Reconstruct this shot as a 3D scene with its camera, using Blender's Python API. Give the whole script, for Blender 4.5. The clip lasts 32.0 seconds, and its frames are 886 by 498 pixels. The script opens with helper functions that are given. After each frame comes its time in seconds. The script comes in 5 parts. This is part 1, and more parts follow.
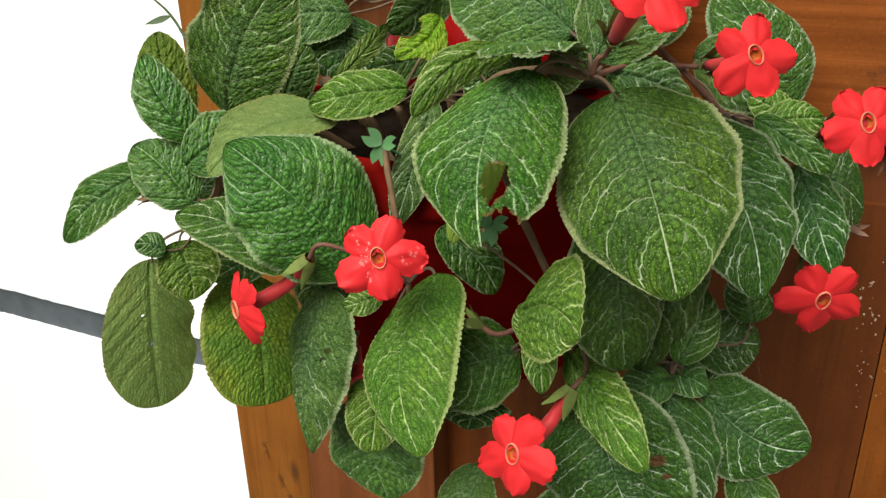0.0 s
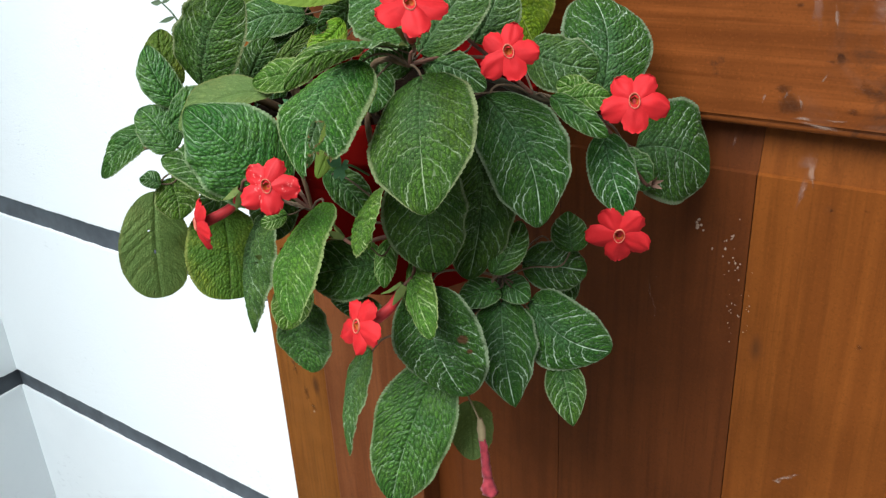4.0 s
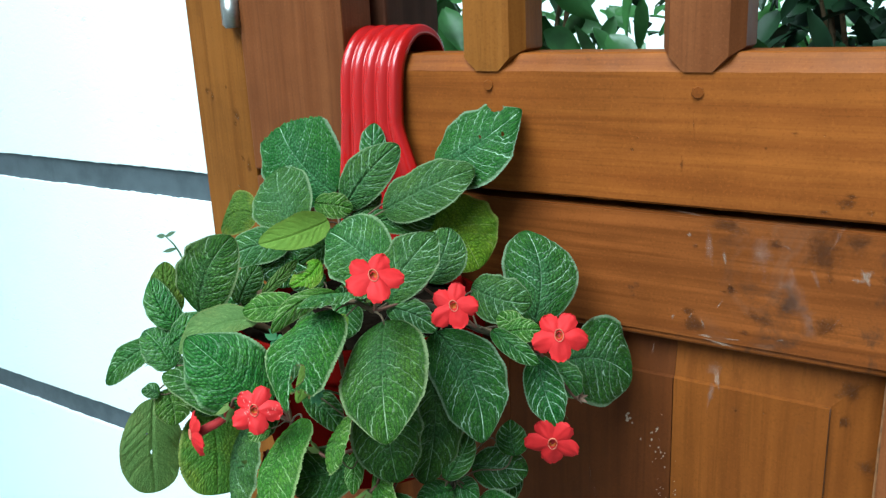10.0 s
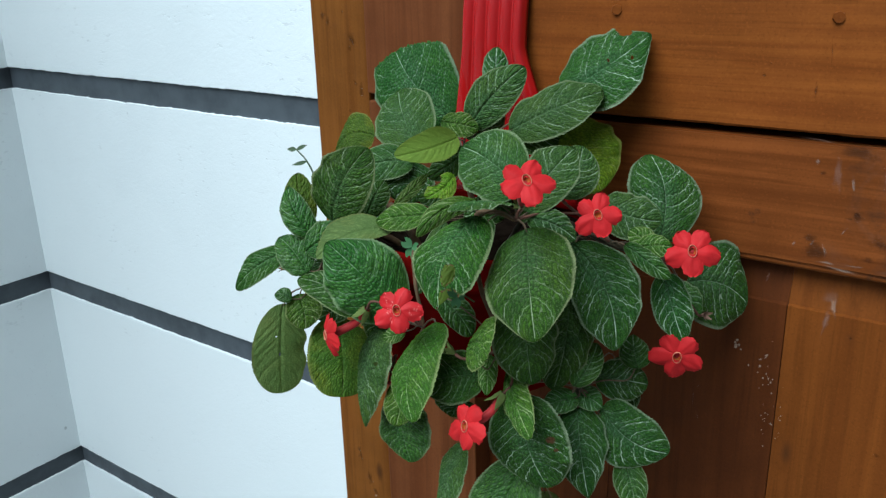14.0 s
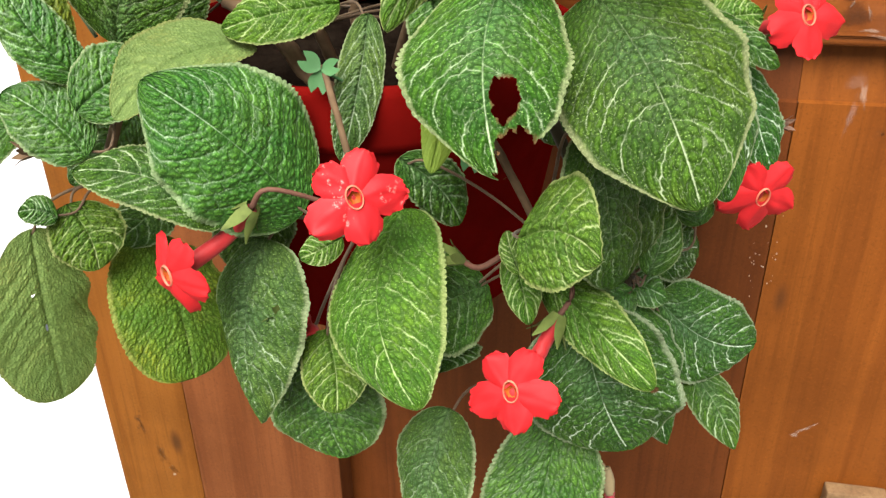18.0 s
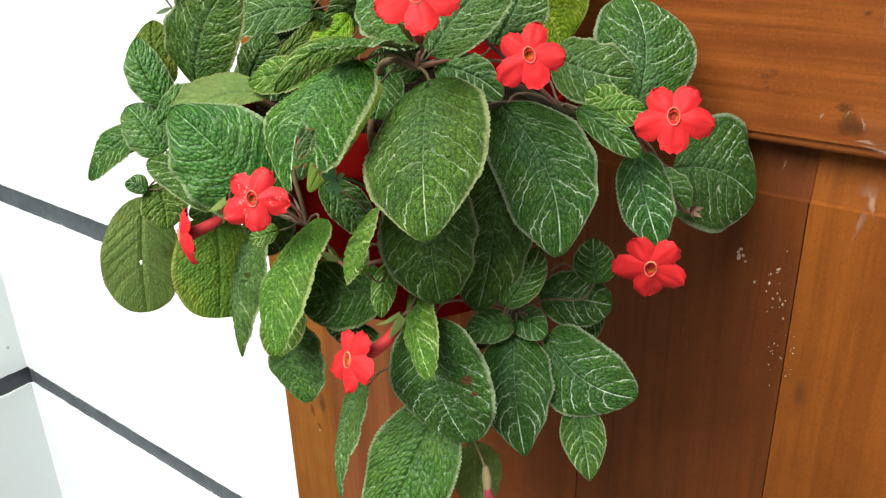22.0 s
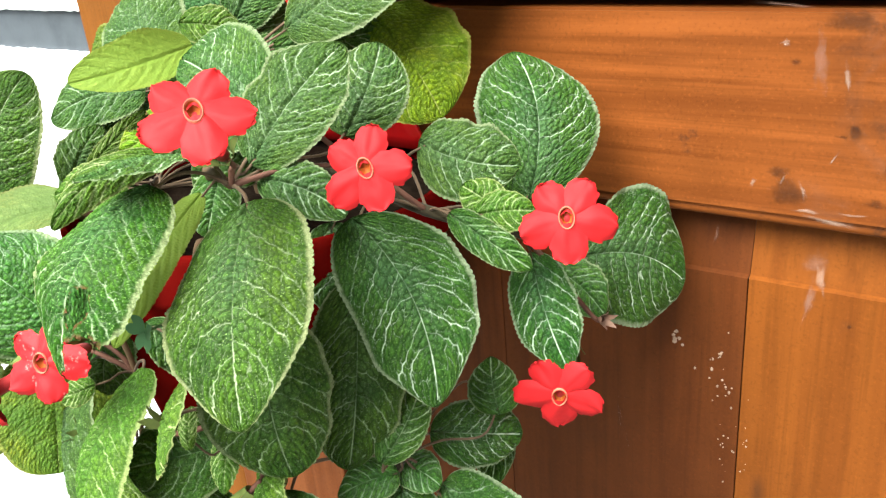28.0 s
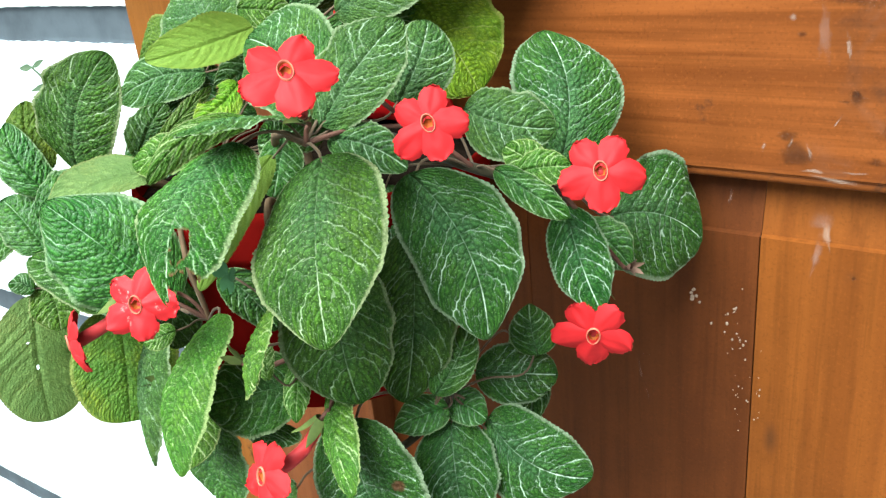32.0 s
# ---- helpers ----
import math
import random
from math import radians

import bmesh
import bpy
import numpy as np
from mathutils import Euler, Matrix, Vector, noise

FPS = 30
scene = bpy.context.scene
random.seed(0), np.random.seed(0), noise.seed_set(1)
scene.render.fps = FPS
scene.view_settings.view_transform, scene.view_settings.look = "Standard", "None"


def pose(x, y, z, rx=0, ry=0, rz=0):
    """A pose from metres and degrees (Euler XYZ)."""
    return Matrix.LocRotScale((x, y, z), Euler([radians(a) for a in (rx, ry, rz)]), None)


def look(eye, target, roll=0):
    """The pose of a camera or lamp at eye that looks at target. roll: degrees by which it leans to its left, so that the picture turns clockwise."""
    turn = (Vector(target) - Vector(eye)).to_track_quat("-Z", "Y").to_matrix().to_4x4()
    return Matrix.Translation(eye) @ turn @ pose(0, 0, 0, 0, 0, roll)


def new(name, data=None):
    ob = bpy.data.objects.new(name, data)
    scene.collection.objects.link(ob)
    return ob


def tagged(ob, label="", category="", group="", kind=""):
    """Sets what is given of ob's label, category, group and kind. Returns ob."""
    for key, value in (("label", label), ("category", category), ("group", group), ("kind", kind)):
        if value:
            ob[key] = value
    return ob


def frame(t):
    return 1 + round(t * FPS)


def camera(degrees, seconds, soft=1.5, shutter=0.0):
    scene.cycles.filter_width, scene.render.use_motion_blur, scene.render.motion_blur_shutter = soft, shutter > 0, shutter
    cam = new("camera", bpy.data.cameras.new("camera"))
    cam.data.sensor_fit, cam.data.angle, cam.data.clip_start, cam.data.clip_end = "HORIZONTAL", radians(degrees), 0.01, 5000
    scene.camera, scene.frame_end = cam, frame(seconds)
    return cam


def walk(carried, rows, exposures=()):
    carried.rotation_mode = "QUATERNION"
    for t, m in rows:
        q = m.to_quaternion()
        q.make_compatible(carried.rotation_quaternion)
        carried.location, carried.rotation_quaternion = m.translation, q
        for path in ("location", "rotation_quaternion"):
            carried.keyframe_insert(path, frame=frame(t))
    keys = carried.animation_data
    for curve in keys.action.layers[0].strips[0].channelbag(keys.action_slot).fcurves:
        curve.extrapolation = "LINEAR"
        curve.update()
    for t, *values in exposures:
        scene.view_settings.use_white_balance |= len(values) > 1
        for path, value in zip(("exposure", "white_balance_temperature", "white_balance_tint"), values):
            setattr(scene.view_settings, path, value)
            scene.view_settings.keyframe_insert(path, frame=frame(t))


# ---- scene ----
cam = camera(55.4, 32.0, 1.35)
METRES, EYE, TILT, LEAN, TURN = 1.6, 1.15, 0.0, 0.0, 26.2
ROWS = [
    (0.0, 0.0, 0.0, 0.0, -0.57, -23.81, 1.3),
    (0.5, 0.0068, 0.0021, 0.008, 0.67, -23.05, 1.66),
    (1.0, 0.0259, -0.0052, 0.0209, 5.1, -22.66, -0.04),
    (1.5, 0.0419, -0.0254, 0.0265, 7.98, -23.19, -0.53),
    (2.0, 0.0623, -0.0334, 0.0241, 9.04, -23.94, -0.06),
    (2.5, 0.0734, -0.0391, 0.0232, 10.0, -23.96, 0.62),
    (3.0, 0.0831, -0.0541, 0.0196, 10.12, -24.92, 1.67),
    (3.5, 0.0905, -0.0723, 0.0189, 9.2, -25.0, 2.54),
    (5.5, 0.0929, -0.0992, 0.0295, 7.72, -23.16, 2.82),
    (6.0, 0.0916, -0.1073, 0.0369, 6.61, -21.66, 3.13),
    (6.5, 0.0911, -0.1166, 0.0453, 6.12, -19.94, 2.85),
    (7.0, 0.0966, -0.1256, 0.0515, 5.5, -18.9, 2.67),
    (7.5, 0.1033, -0.1311, 0.0562, 5.2, -18.53, 2.83),
    (8.0, 0.1044, -0.1315, 0.0567, 4.57, -18.85, 2.82),
    (8.5, 0.1036, -0.1329, 0.065, 5.84, -18.07, 2.69),
    (9.0, 0.1076, -0.1317, 0.0763, 6.29, -17.47, 3.01),
    (9.5, 0.1079, -0.1307, 0.0808, 6.54, -16.62, 3.1),
    (10.0, 0.1095, -0.1261, 0.0799, 6.82, -16.53, 2.7),
    (10.5, 0.1101, -0.1227, 0.0796, 6.3, -16.14, 2.0),
    (11.0, 0.1162, -0.1193, 0.0803, 5.76, -16.03, 2.04),
    (11.5, 0.1202, -0.118, 0.0784, 5.34, -16.87, 2.3),
    (12.0, 0.1164, -0.1185, 0.0752, 4.83, -17.85, 2.25),
    (12.5, 0.1074, -0.1242, 0.0692, 4.71, -18.98, 2.23),
    (13.0, 0.0951, -0.1311, 0.0679, 4.97, -18.86, 2.8),
    (13.5, 0.0834, -0.1412, 0.0678, 7.31, -18.76, 2.74),
    (14.0, 0.0678, -0.1506, 0.0648, 9.95, -19.18, 1.49),
    (14.5, 0.0606, -0.1426, 0.0567, 8.63, -21.02, 1.04),
    (16.5, -0.0478, -0.0288, 0.0212, -11.1, -26.43, 2.62),
    (17.0, -0.043, -0.0106, 0.0069, -13.15, -28.83, 1.48),
    (17.5, -0.0381, 0.0055, -0.0049, -14.47, -29.75, 0.76),
    (18.0, -0.0384, 0.0235, -0.0073, -15.15, -28.78, 0.8),
    (18.5, -0.0376, 0.036, -0.0058, -16.68, -28.27, 0.64),
    (19.0, -0.0311, 0.0367, -0.0086, -16.48, -29.14, 0.99),
    (19.5, -0.0115, 0.0233, -0.0126, -10.74, -29.17, 1.42),
    (20.0, 0.0034, 0.0086, -0.0055, -5.33, -28.23, 0.85),
    (20.5, 0.0254, -0.0027, 0.0011, -2.08, -27.42, 1.73),
    (21.0, 0.0443, -0.0145, 0.0088, 2.06, -25.66, 2.05),
    (21.5, 0.0728, -0.0319, 0.0121, 7.39, -25.08, 1.99),
    (22.0, 0.0955, -0.0473, 0.0109, 11.51, -24.45, 1.72),
    (22.5, 0.1094, -0.0485, 0.0109, 12.78, -24.1, 2.62),
    (23.0, 0.1137, -0.0385, 0.0113, 12.49, -23.95, 2.9),
    (23.5, 0.1139, -0.0287, 0.0231, 13.42, -22.45, 4.02),
    (24.0, 0.1219, -0.0284, 0.0266, 12.25, -22.11, 3.72),
    (24.5, 0.1236, -0.0238, 0.0305, 11.72, -21.51, 4.31),
    (26.5, 0.0918, 0.0348, 0.0254, 7.74, -22.92, 4.48),
    (27.0, 0.0954, 0.0395, 0.0199, 7.31, -23.82, 4.92),
    (27.5, 0.1049, 0.0323, 0.0186, 7.22, -24.09, 5.05),
    (28.0, 0.1142, 0.0212, 0.018, 7.5, -24.0, 4.94),
    (28.5, 0.1205, 0.0074, 0.0169, 8.58, -24.09, 5.24),
    (29.0, 0.1241, -0.0143, 0.0145, 9.39, -24.57, 5.06),
    (29.5, 0.1257, -0.0344, 0.0111, 9.65, -25.0, 5.17),
    (30.0, 0.1242, -0.0412, 0.0048, 9.41, -26.2, 5.77),
    (30.5, 0.12, -0.042, 0.0068, 9.21, -25.58, 5.76),
    (31.0, 0.1172, -0.0353, 0.0101, 8.54, -25.05, 5.47),
    (31.5, 0.1128, -0.0249, 0.0144, 8.15, -24.45, 5.4),
    (32.0, 0.1054, -0.0098, 0.0164, 7.43, -23.75, 5.59),
]
EXPOSURES = [(0.0, 0.64, 6800.0, 9.0), (2.0, 0.34, 6600.0, 9.0), (3.0, 0.54, 6200.0, 9.0), (6.0, 0.54, 5450.0, -3.0), (7.0, 0.68, 5200.0, -12.0), (8.0, 0.76, 5100.0, -15.0), (9.2, 0.74, 5050.0, -18.0), (11.0, 0.71, 5050.0, -7.0),
             (13.0, 0.95, 5050.0, -8.0), (14.0, -0.01, 5400.0, 1.0), (17.0, 0.79, 6500.0, 10.0), (19.0, 1.44, 6700.0, 14.0), (21.0, 1.29, 6700.0, 10.0), (23.0, 0.74, 6200.0, 4.0),
             (24.0, 1.06, 6050.0, 1.0), (27.0, 1.57, 6350.0, 8.0), (28.0, 1.74, 6400.0, 7.0), (30.0, 1.59, 6250.0, 4.0), (32.0, 1.54, 5700.0, -2.0)]
walk(cam, [(t, pose(0, 0, EYE, TILT, LEAN, TURN) @ pose(METRES * x, METRES * y, METRES * z, 90 + pitch, roll, yaw)) for t, x, y, z, yaw, pitch, roll in ROWS], EXPOSURES)

# ---- world, sun and sky light ----
world = bpy.data.worlds.new("overcast_sky")
world.use_nodes = True
scene.world = world
wn, wl = world.node_tree.nodes, world.node_tree.links
sky = wn.new("ShaderNodeTexSky")
sky.sky_type, sky.sun_disc = "NISHITA", False
sky.sun_elevation, sky.sun_rotation = radians(53), radians(187)
sky.air_density, sky.dust_density = 1.0, 4.0
wn["Background"].inputs["Strength"].default_value = 0.042
cloud = wn.new("ShaderNodeHueSaturation")
cloud.inputs["Saturation"].default_value = 0.30
wl.new(sky.outputs["Color"], cloud.inputs["Color"])
wl.new(cloud.outputs["Color"], wn["Background"].inputs["Color"])
sun_data = bpy.data.lights.new("sun", "SUN")
sun_data.energy, sun_data.angle, sun_data.color = 4.6, radians(48), (1.0, 0.97, 0.92)
sun = new("sun", sun_data)
sun.matrix_world = look((-0.20, -0.95, 2.87), (0, 0.5, 0.9))


# ---- materials ----
def material(name):
    m = bpy.data.materials.new(name)
    m.use_nodes = True
    return m, m.node_tree.nodes, m.node_tree.links, m.node_tree.nodes["Principled BSDF"]


def val(nodes, links, op, a, b=0.0, c=0.0, clamp=False):
    """A math node; numbers or sockets in."""
    n = nodes.new("ShaderNodeMath")
    n.operation, n.use_clamp = op, clamp
    for i, v in enumerate((a, b, c)):
        if isinstance(v, (int, float)):
            n.inputs[i].default_value = v
        else:
            links.new(v, n.inputs[i])
    return n.outputs[0]


def ramp01(nodes, links, x, lo, hi):
    n = nodes.new("ShaderNodeMapRange")
    n.interpolation_type = "SMOOTHSTEP"
    links.new(x, n.inputs["Value"])
    n.inputs["From Min"].default_value, n.inputs["From Max"].default_value = lo, hi
    return n.outputs["Result"]


def blend(nodes, links, fac, a, b, mode="MIX"):
    n = nodes.new("ShaderNodeMix")
    n.data_type, n.blend_type = "RGBA", mode
    for i, v in ((0, fac), (6, a), (7, b)):
        if isinstance(v, tuple):
            n.inputs[i].default_value = (*v, 1)
        elif isinstance(v, (int, float)):
            n.inputs[i].default_value = v
        else:
            links.new(v, n.inputs[i])
    return n.outputs[2]


def noise_tex(nodes, links, vec, scale, detail=4.0, rough=0.55, dist=0.0):
    n = nodes.new("ShaderNodeTexNoise")
    n.inputs["Scale"].default_value, n.inputs["Detail"].default_value = scale, detail
    n.inputs["Roughness"].default_value, n.inputs["Distortion"].default_value = rough, dist
    links.new(vec, n.inputs["Vector"])
    return n.outputs["Fac"]


def shifted(nodes, links, scale=(1, 1, 1)):
    """Object coordinates, scaled, moved on by each object's own chance."""
    tc, info = nodes.new("ShaderNodeTexCoord"), nodes.new("ShaderNodeObjectInfo")
    mp, ad = nodes.new("ShaderNodeMapping"), nodes.new("ShaderNodeVectorMath")
    mp.inputs["Scale"].default_value = scale
    ad.operation = "ADD"
    links.new(tc.outputs["Object"], mp.inputs["Vector"])
    links.new(mp.outputs["Vector"], ad.inputs[0])
    sc = val(nodes, links, "MULTIPLY", info.outputs["Random"], 37.0)
    links.new(sc, ad.inputs[1])
    return ad.outputs[0], tc.outputs["Object"], info.outputs["Random"]


def bump(nodes, links, bsdf, height, strength=0.3, distance=0.001):
    b = nodes.new("ShaderNodeBump")
    b.inputs["Strength"].default_value, b.inputs["Distance"].default_value = strength, distance
    links.new(height, b.inputs["Height"])
    links.new(b.outputs["Normal"], bsdf.inputs["Normal"])


def wood(name, axis, pale, deep, wear=0.35, rough=0.46, coat=0.015, smear=None):
    """Varnished softwood, its grain along x or z."""
    m, n, l, bsdf = material(name)
    along = (2.6, 85, 85) if axis == "x" else (60, 60, 2.2)
    fine = (7, 330, 330) if axis == "x" else (260, 260, 9)
    g, obj, rnd = shifted(n, l, along)
    f, _, _ = shifted(n, l, fine)
    rings = noise_tex(n, l, g, 1.0, 5, 0.6, 0.5)
    pores = noise_tex(n, l, f, 1.0, 3, 0.6, 0.2)
    broad = noise_tex(n, l, obj, 7.0, 4, 0.6)
    blot = noise_tex(n, l, obj, 26.0, 5, 0.65)
    c = blend(n, l, ramp01(n, l, rings, 0.28, 0.72), deep, pale)
    c = blend(n, l, val(n, l, "MULTIPLY", ramp01(n, l, pores, 0.50, 0.70), 0.22), c, tuple(v * 0.32 for v in deep))
    c = blend(n, l, val(n, l, "MULTIPLY", ramp01(n, l, broad, 0.42, 0.75), 0.42), c, tuple(v * 0.45 for v in deep))
    c = blend(n, l, val(n, l, "MULTIPLY", ramp01(n, l, blot, 0.66, 0.74), wear), c, (0.030, 0.018, 0.012))
    dots = noise_tex(n, l, obj, 520.0, 2, 0.6)
    c = blend(n, l, val(n, l, "MULTIPLY", ramp01(n, l, dots, 0.56, 0.70), 0.22), c, tuple(v * 0.40 for v in deep))
    c = blend(n, l, val(n, l, "MULTIPLY", ramp01(n, l, dots, 0.42, 0.30), 0.14), c, tuple(min(1, v * 1.5) for v in pale))
    knot = n.new("ShaderNodeTexVoronoi")
    knot.inputs["Scale"].default_value = 1.0
    ks, _, _ = shifted(n, l, (5, 11, 13) if axis == "x" else (13, 11, 5))
    l.new(ks, knot.inputs["Vector"])
    c = blend(n, l, val(n, l, "MULTIPLY", ramp01(n, l, knot.outputs["Distance"], 0.10, 0.03), 0.75), c, (0.045, 0.018, 0.008))
    if smear:
        sep = n.new("ShaderNodeSeparateXYZ")
        l.new(obj, sep.inputs[0])
        where = val(n, l, "MULTIPLY", ramp01(n, l, sep.outputs[0], smear[0], smear[0] + 0.05), ramp01(n, l, sep.outputs[0], smear[1] + 0.06, smear[1]))
        soot = val(n, l, "MULTIPLY", ramp01(n, l, noise_tex(n, l, obj, 24.0, 6, 0.68, 0.6), 0.50, 0.70), where)
        haze = val(n, l, "MULTIPLY", ramp01(n, l, noise_tex(n, l, obj, 11.0, 5, 0.65, 0.8), 0.52, 0.72), where)
        c = blend(n, l, val(n, l, "MULTIPLY", haze, 0.55), c, (0.20, 0.115, 0.075))
        c = blend(n, l, val(n, l, "MULTIPLY", soot, 0.6), c, (0.030, 0.020, 0.014))
    hsv = n.new("ShaderNodeHueSaturation")
    l.new(val(n, l, "MULTIPLY_ADD", rnd, 0.16, 0.74), hsv.inputs["Value"])
    l.new(c, hsv.inputs["Color"])
    l.new(hsv.outputs["Color"], bsdf.inputs["Base Color"])
    l.new(val(n, l, "MULTIPLY_ADD", blot, 0.35, rough - 0.12), bsdf.inputs["Roughness"])
    bsdf.inputs["Coat Weight"].default_value, bsdf.inputs["Coat Roughness"].default_value = coat, 0.3
    bsdf.inputs["Specular IOR Level"].default_value = 0.09
    h = val(n, l, "MULTIPLY_ADD", pores, -0.5, rings)
    bump(n, l, bsdf, h, 0.35, 0.0006)
    return m


def plaster(name, colour, dirt):
    m, n, l, bsdf = material(name)
    tc = n.new("ShaderNodeTexCoord").outputs["Object"]
    big = noise_tex(n, l, tc, 3.0, 5, 0.6)
    grain = noise_tex(n, l, tc, 240.0, 4, 0.6)
    brush = noise_tex(n, l, tc, 30.0, 5, 0.7, 0.6)
    spot = n.new("ShaderNodeTexVoronoi")
    spot.inputs["Scale"].default_value = 14.0
    l.new(tc, spot.inputs["Vector"])
    specks = ramp01(n, l, spot.outputs["Distance"], 0.055, 0.03)
    lots = ramp01(n, l, noise_tex(n, l, tc, 9.0, 2), 0.55, 0.60)
    c = blend(n, l, val(n, l, "MULTIPLY", ramp01(n, l, big, 0.45, 0.8), 0.35), colour, dirt)
    c = blend(n, l, val(n, l, "MULTIPLY", val(n, l, "MULTIPLY", specks, lots), 0.7), c, tuple(v * 0.4 for v in dirt))
    dabs, _, _ = shifted(n, l, (70, 70, 170))
    flake = val(n, l, "MULTIPLY", ramp01(n, l, noise_tex(n, l, dabs, 1.0, 3, 0.6), 0.60, 0.66), ramp01(n, l, noise_tex(n, l, tc, 7.0, 3, 0.6), 0.53, 0.64))
    c = blend(n, l, val(n, l, "MULTIPLY", flake, 0.30), c, tuple(v * 0.62 for v in dirt))
    fine_specks = ramp01(n, l, noise_tex(n, l, tc, 330.0, 2, 0.6), 0.70, 0.76)
    c = blend(n, l, val(n, l, "MULTIPLY", fine_specks, 0.45), c, tuple(v * 0.45 for v in dirt))
    l.new(c, bsdf.inputs["Base Color"])
    bsdf.inputs["Roughness"].default_value = 0.62
    bump(n, l, bsdf, val(n, l, "MULTIPLY_ADD", flake, -1.2, val(n, l, "MULTIPLY_ADD", brush, 2.0, grain)), 0.25, 0.0012)
    return m


def plain(name, colour, rough=0.5, metal=0.0, vary=0.25, scale=60.0, relief=0.2, coat=0.0, sheen=0.0):
    m, n, l, bsdf = material(name)
    s, obj, rnd = shifted(n, l)
    a = noise_tex(n, l, s, scale, 5, 0.6)
    b = noise_tex(n, l, s, scale * 7, 3, 0.6)
    c = blend(n, l, ramp01(n, l, a, 0.3, 0.75), colour, tuple(v * (1 - vary) for v in colour))
    l.new(c, bsdf.inputs["Base Color"])
    l.new(val(n, l, "MULTIPLY_ADD", a, 0.25, rough - 0.12), bsdf.inputs["Roughness"])
    bsdf.inputs["Metallic"].default_value = metal
    bsdf.inputs["Specular IOR Level"].default_value = 0.5 if rough < 0.4 else 0.25 if rough < 0.9 else 0.0
    bsdf.inputs["Coat Weight"].default_value, bsdf.inputs["Sheen Weight"].default_value = coat, sheen
    bump(n, l, bsdf, val(n, l, "MULTIPLY_ADD", b, 0.4, a), relief, 0.0006)
    return m


def leaf_material(name, dark, light, vein, vein_amount, yellow, yellow_amount, relief=0.32, glow=0.08, crease_shade=0.45, gloss=0.10, haze=0.25, specks=0.45, brown=(0.10, 0.05, 0.02)):
    """Quilted, hairy leaf with a pale net of veins; the map gives the way across (x) and along (y)."""
    m, n, l, bsdf = material(name)
    uv, info = n.new("ShaderNodeUVMap"), n.new("ShaderNodeObjectInfo")
    uv.uv_map = "blade"
    rnd = info.outputs["Random"]
    sep = n.new("ShaderNodeSeparateXYZ")
    l.new(uv.outputs["UV"], sep.inputs[0])
    u, v = sep.outputs[0], sep.outputs[1]
    au = val(n, l, "ABSOLUTE", u)
    comb = n.new("ShaderNodeCombineXYZ")
    spot, sep2 = n.new("ShaderNodeUVMap"), n.new("ShaderNodeSeparateXYZ")
    spot.uv_map = "spot"
    l.new(spot.outputs["UV"], sep2.inputs[0])
    l.new(sep2.outputs[0], comb.inputs[0])
    l.new(sep2.outputs[1], comb.inputs[1])
    l.new(val(n, l, "MULTIPLY", rnd, 40.0), comb.inputs[2])
    p = comb.outputs[0]
    layer = {}
    for key in ("blister", "grain", "vein", "withered"):
        at = n.new("ShaderNodeAttribute")
        at.attribute_name = key
        layer[key] = at.outputs["Fac"]
    wob2 = noise_tex(n, l, p, 26.0, 3, 0.6)
    hair = noise_tex(n, l, p, 120.0, 2, 0.7)
    hairs = val(n, l, "MULTIPLY", ramp01(n, l, hair, 0.58, 0.64), ramp01(n, l, layer["grain"], 0.25, 0.8))
    patch = ramp01(n, l, noise_tex(n, l, p, 5.0, 3), 0.35, 0.65)
    crumb = ramp01(n, l, noise_tex(n, l, p, 50.0, 2), 0.25, 0.55)
    veins = val(n, l, "MULTIPLY", layer["vein"], val(n, l, "MULTIPLY_ADD", crumb, 0.25, 0.75))
    veins = val(n, l, "MULTIPLY", veins, val(n, l, "MULTIPLY_ADD", ramp01(n, l, noise_tex(n, l, p, 9.0, 2), 0.32, 0.60), 0.45, 0.55))
    veins = val(n, l, "MULTIPLY", ramp01(n, l, veins, 0.05, 0.72), vein_amount * 1.0, 0.0, True)
    tone = noise_tex(n, l, p, 4.5, 4, 0.6)
    c = blend(n, l, ramp01(n, l, tone, 0.30, 0.70), dark, light)
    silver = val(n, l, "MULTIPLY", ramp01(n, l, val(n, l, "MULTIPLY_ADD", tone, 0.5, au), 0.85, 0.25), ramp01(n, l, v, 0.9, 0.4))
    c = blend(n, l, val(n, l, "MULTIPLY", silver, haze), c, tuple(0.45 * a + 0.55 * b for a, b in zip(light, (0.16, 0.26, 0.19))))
    ymask = ramp01(n, l, val(n, l, "ADD", noise_tex(n, l, p, 3.2, 3), val(n, l, "MULTIPLY", au, 0.22)), 0.55, 0.86)
    c = blend(n, l, val(n, l, "MULTIPLY", ymask, yellow_amount), c, yellow)
    # Relief shading in the colour: blister tops lightened, creases and grain gaps darkened.
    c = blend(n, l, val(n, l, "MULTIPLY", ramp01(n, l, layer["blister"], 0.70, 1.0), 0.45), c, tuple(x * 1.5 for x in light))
    c = blend(n, l, val(n, l, "MULTIPLY", ramp01(n, l, layer["blister"], 0.40, 0.04), 0.66), c, tuple(x * crease_shade for x in dark))
    c = blend(n, l, val(n, l, "MULTIPLY", ramp01(n, l, layer["grain"], 0.45, 0.06), 0.42), c, tuple(x * crease_shade for x in dark))
    c = blend(n, l, val(n, l, "MULTIPLY", hairs, val(n, l, "MULTIPLY_ADD", patch, specks * 0.85, specks * 0.70)), c, tuple(min(1, x * 1.4 + d) for x, d in zip(light, (0.14, 0.18, 0.08))))
    c = blend(n, l, veins, c, vein)
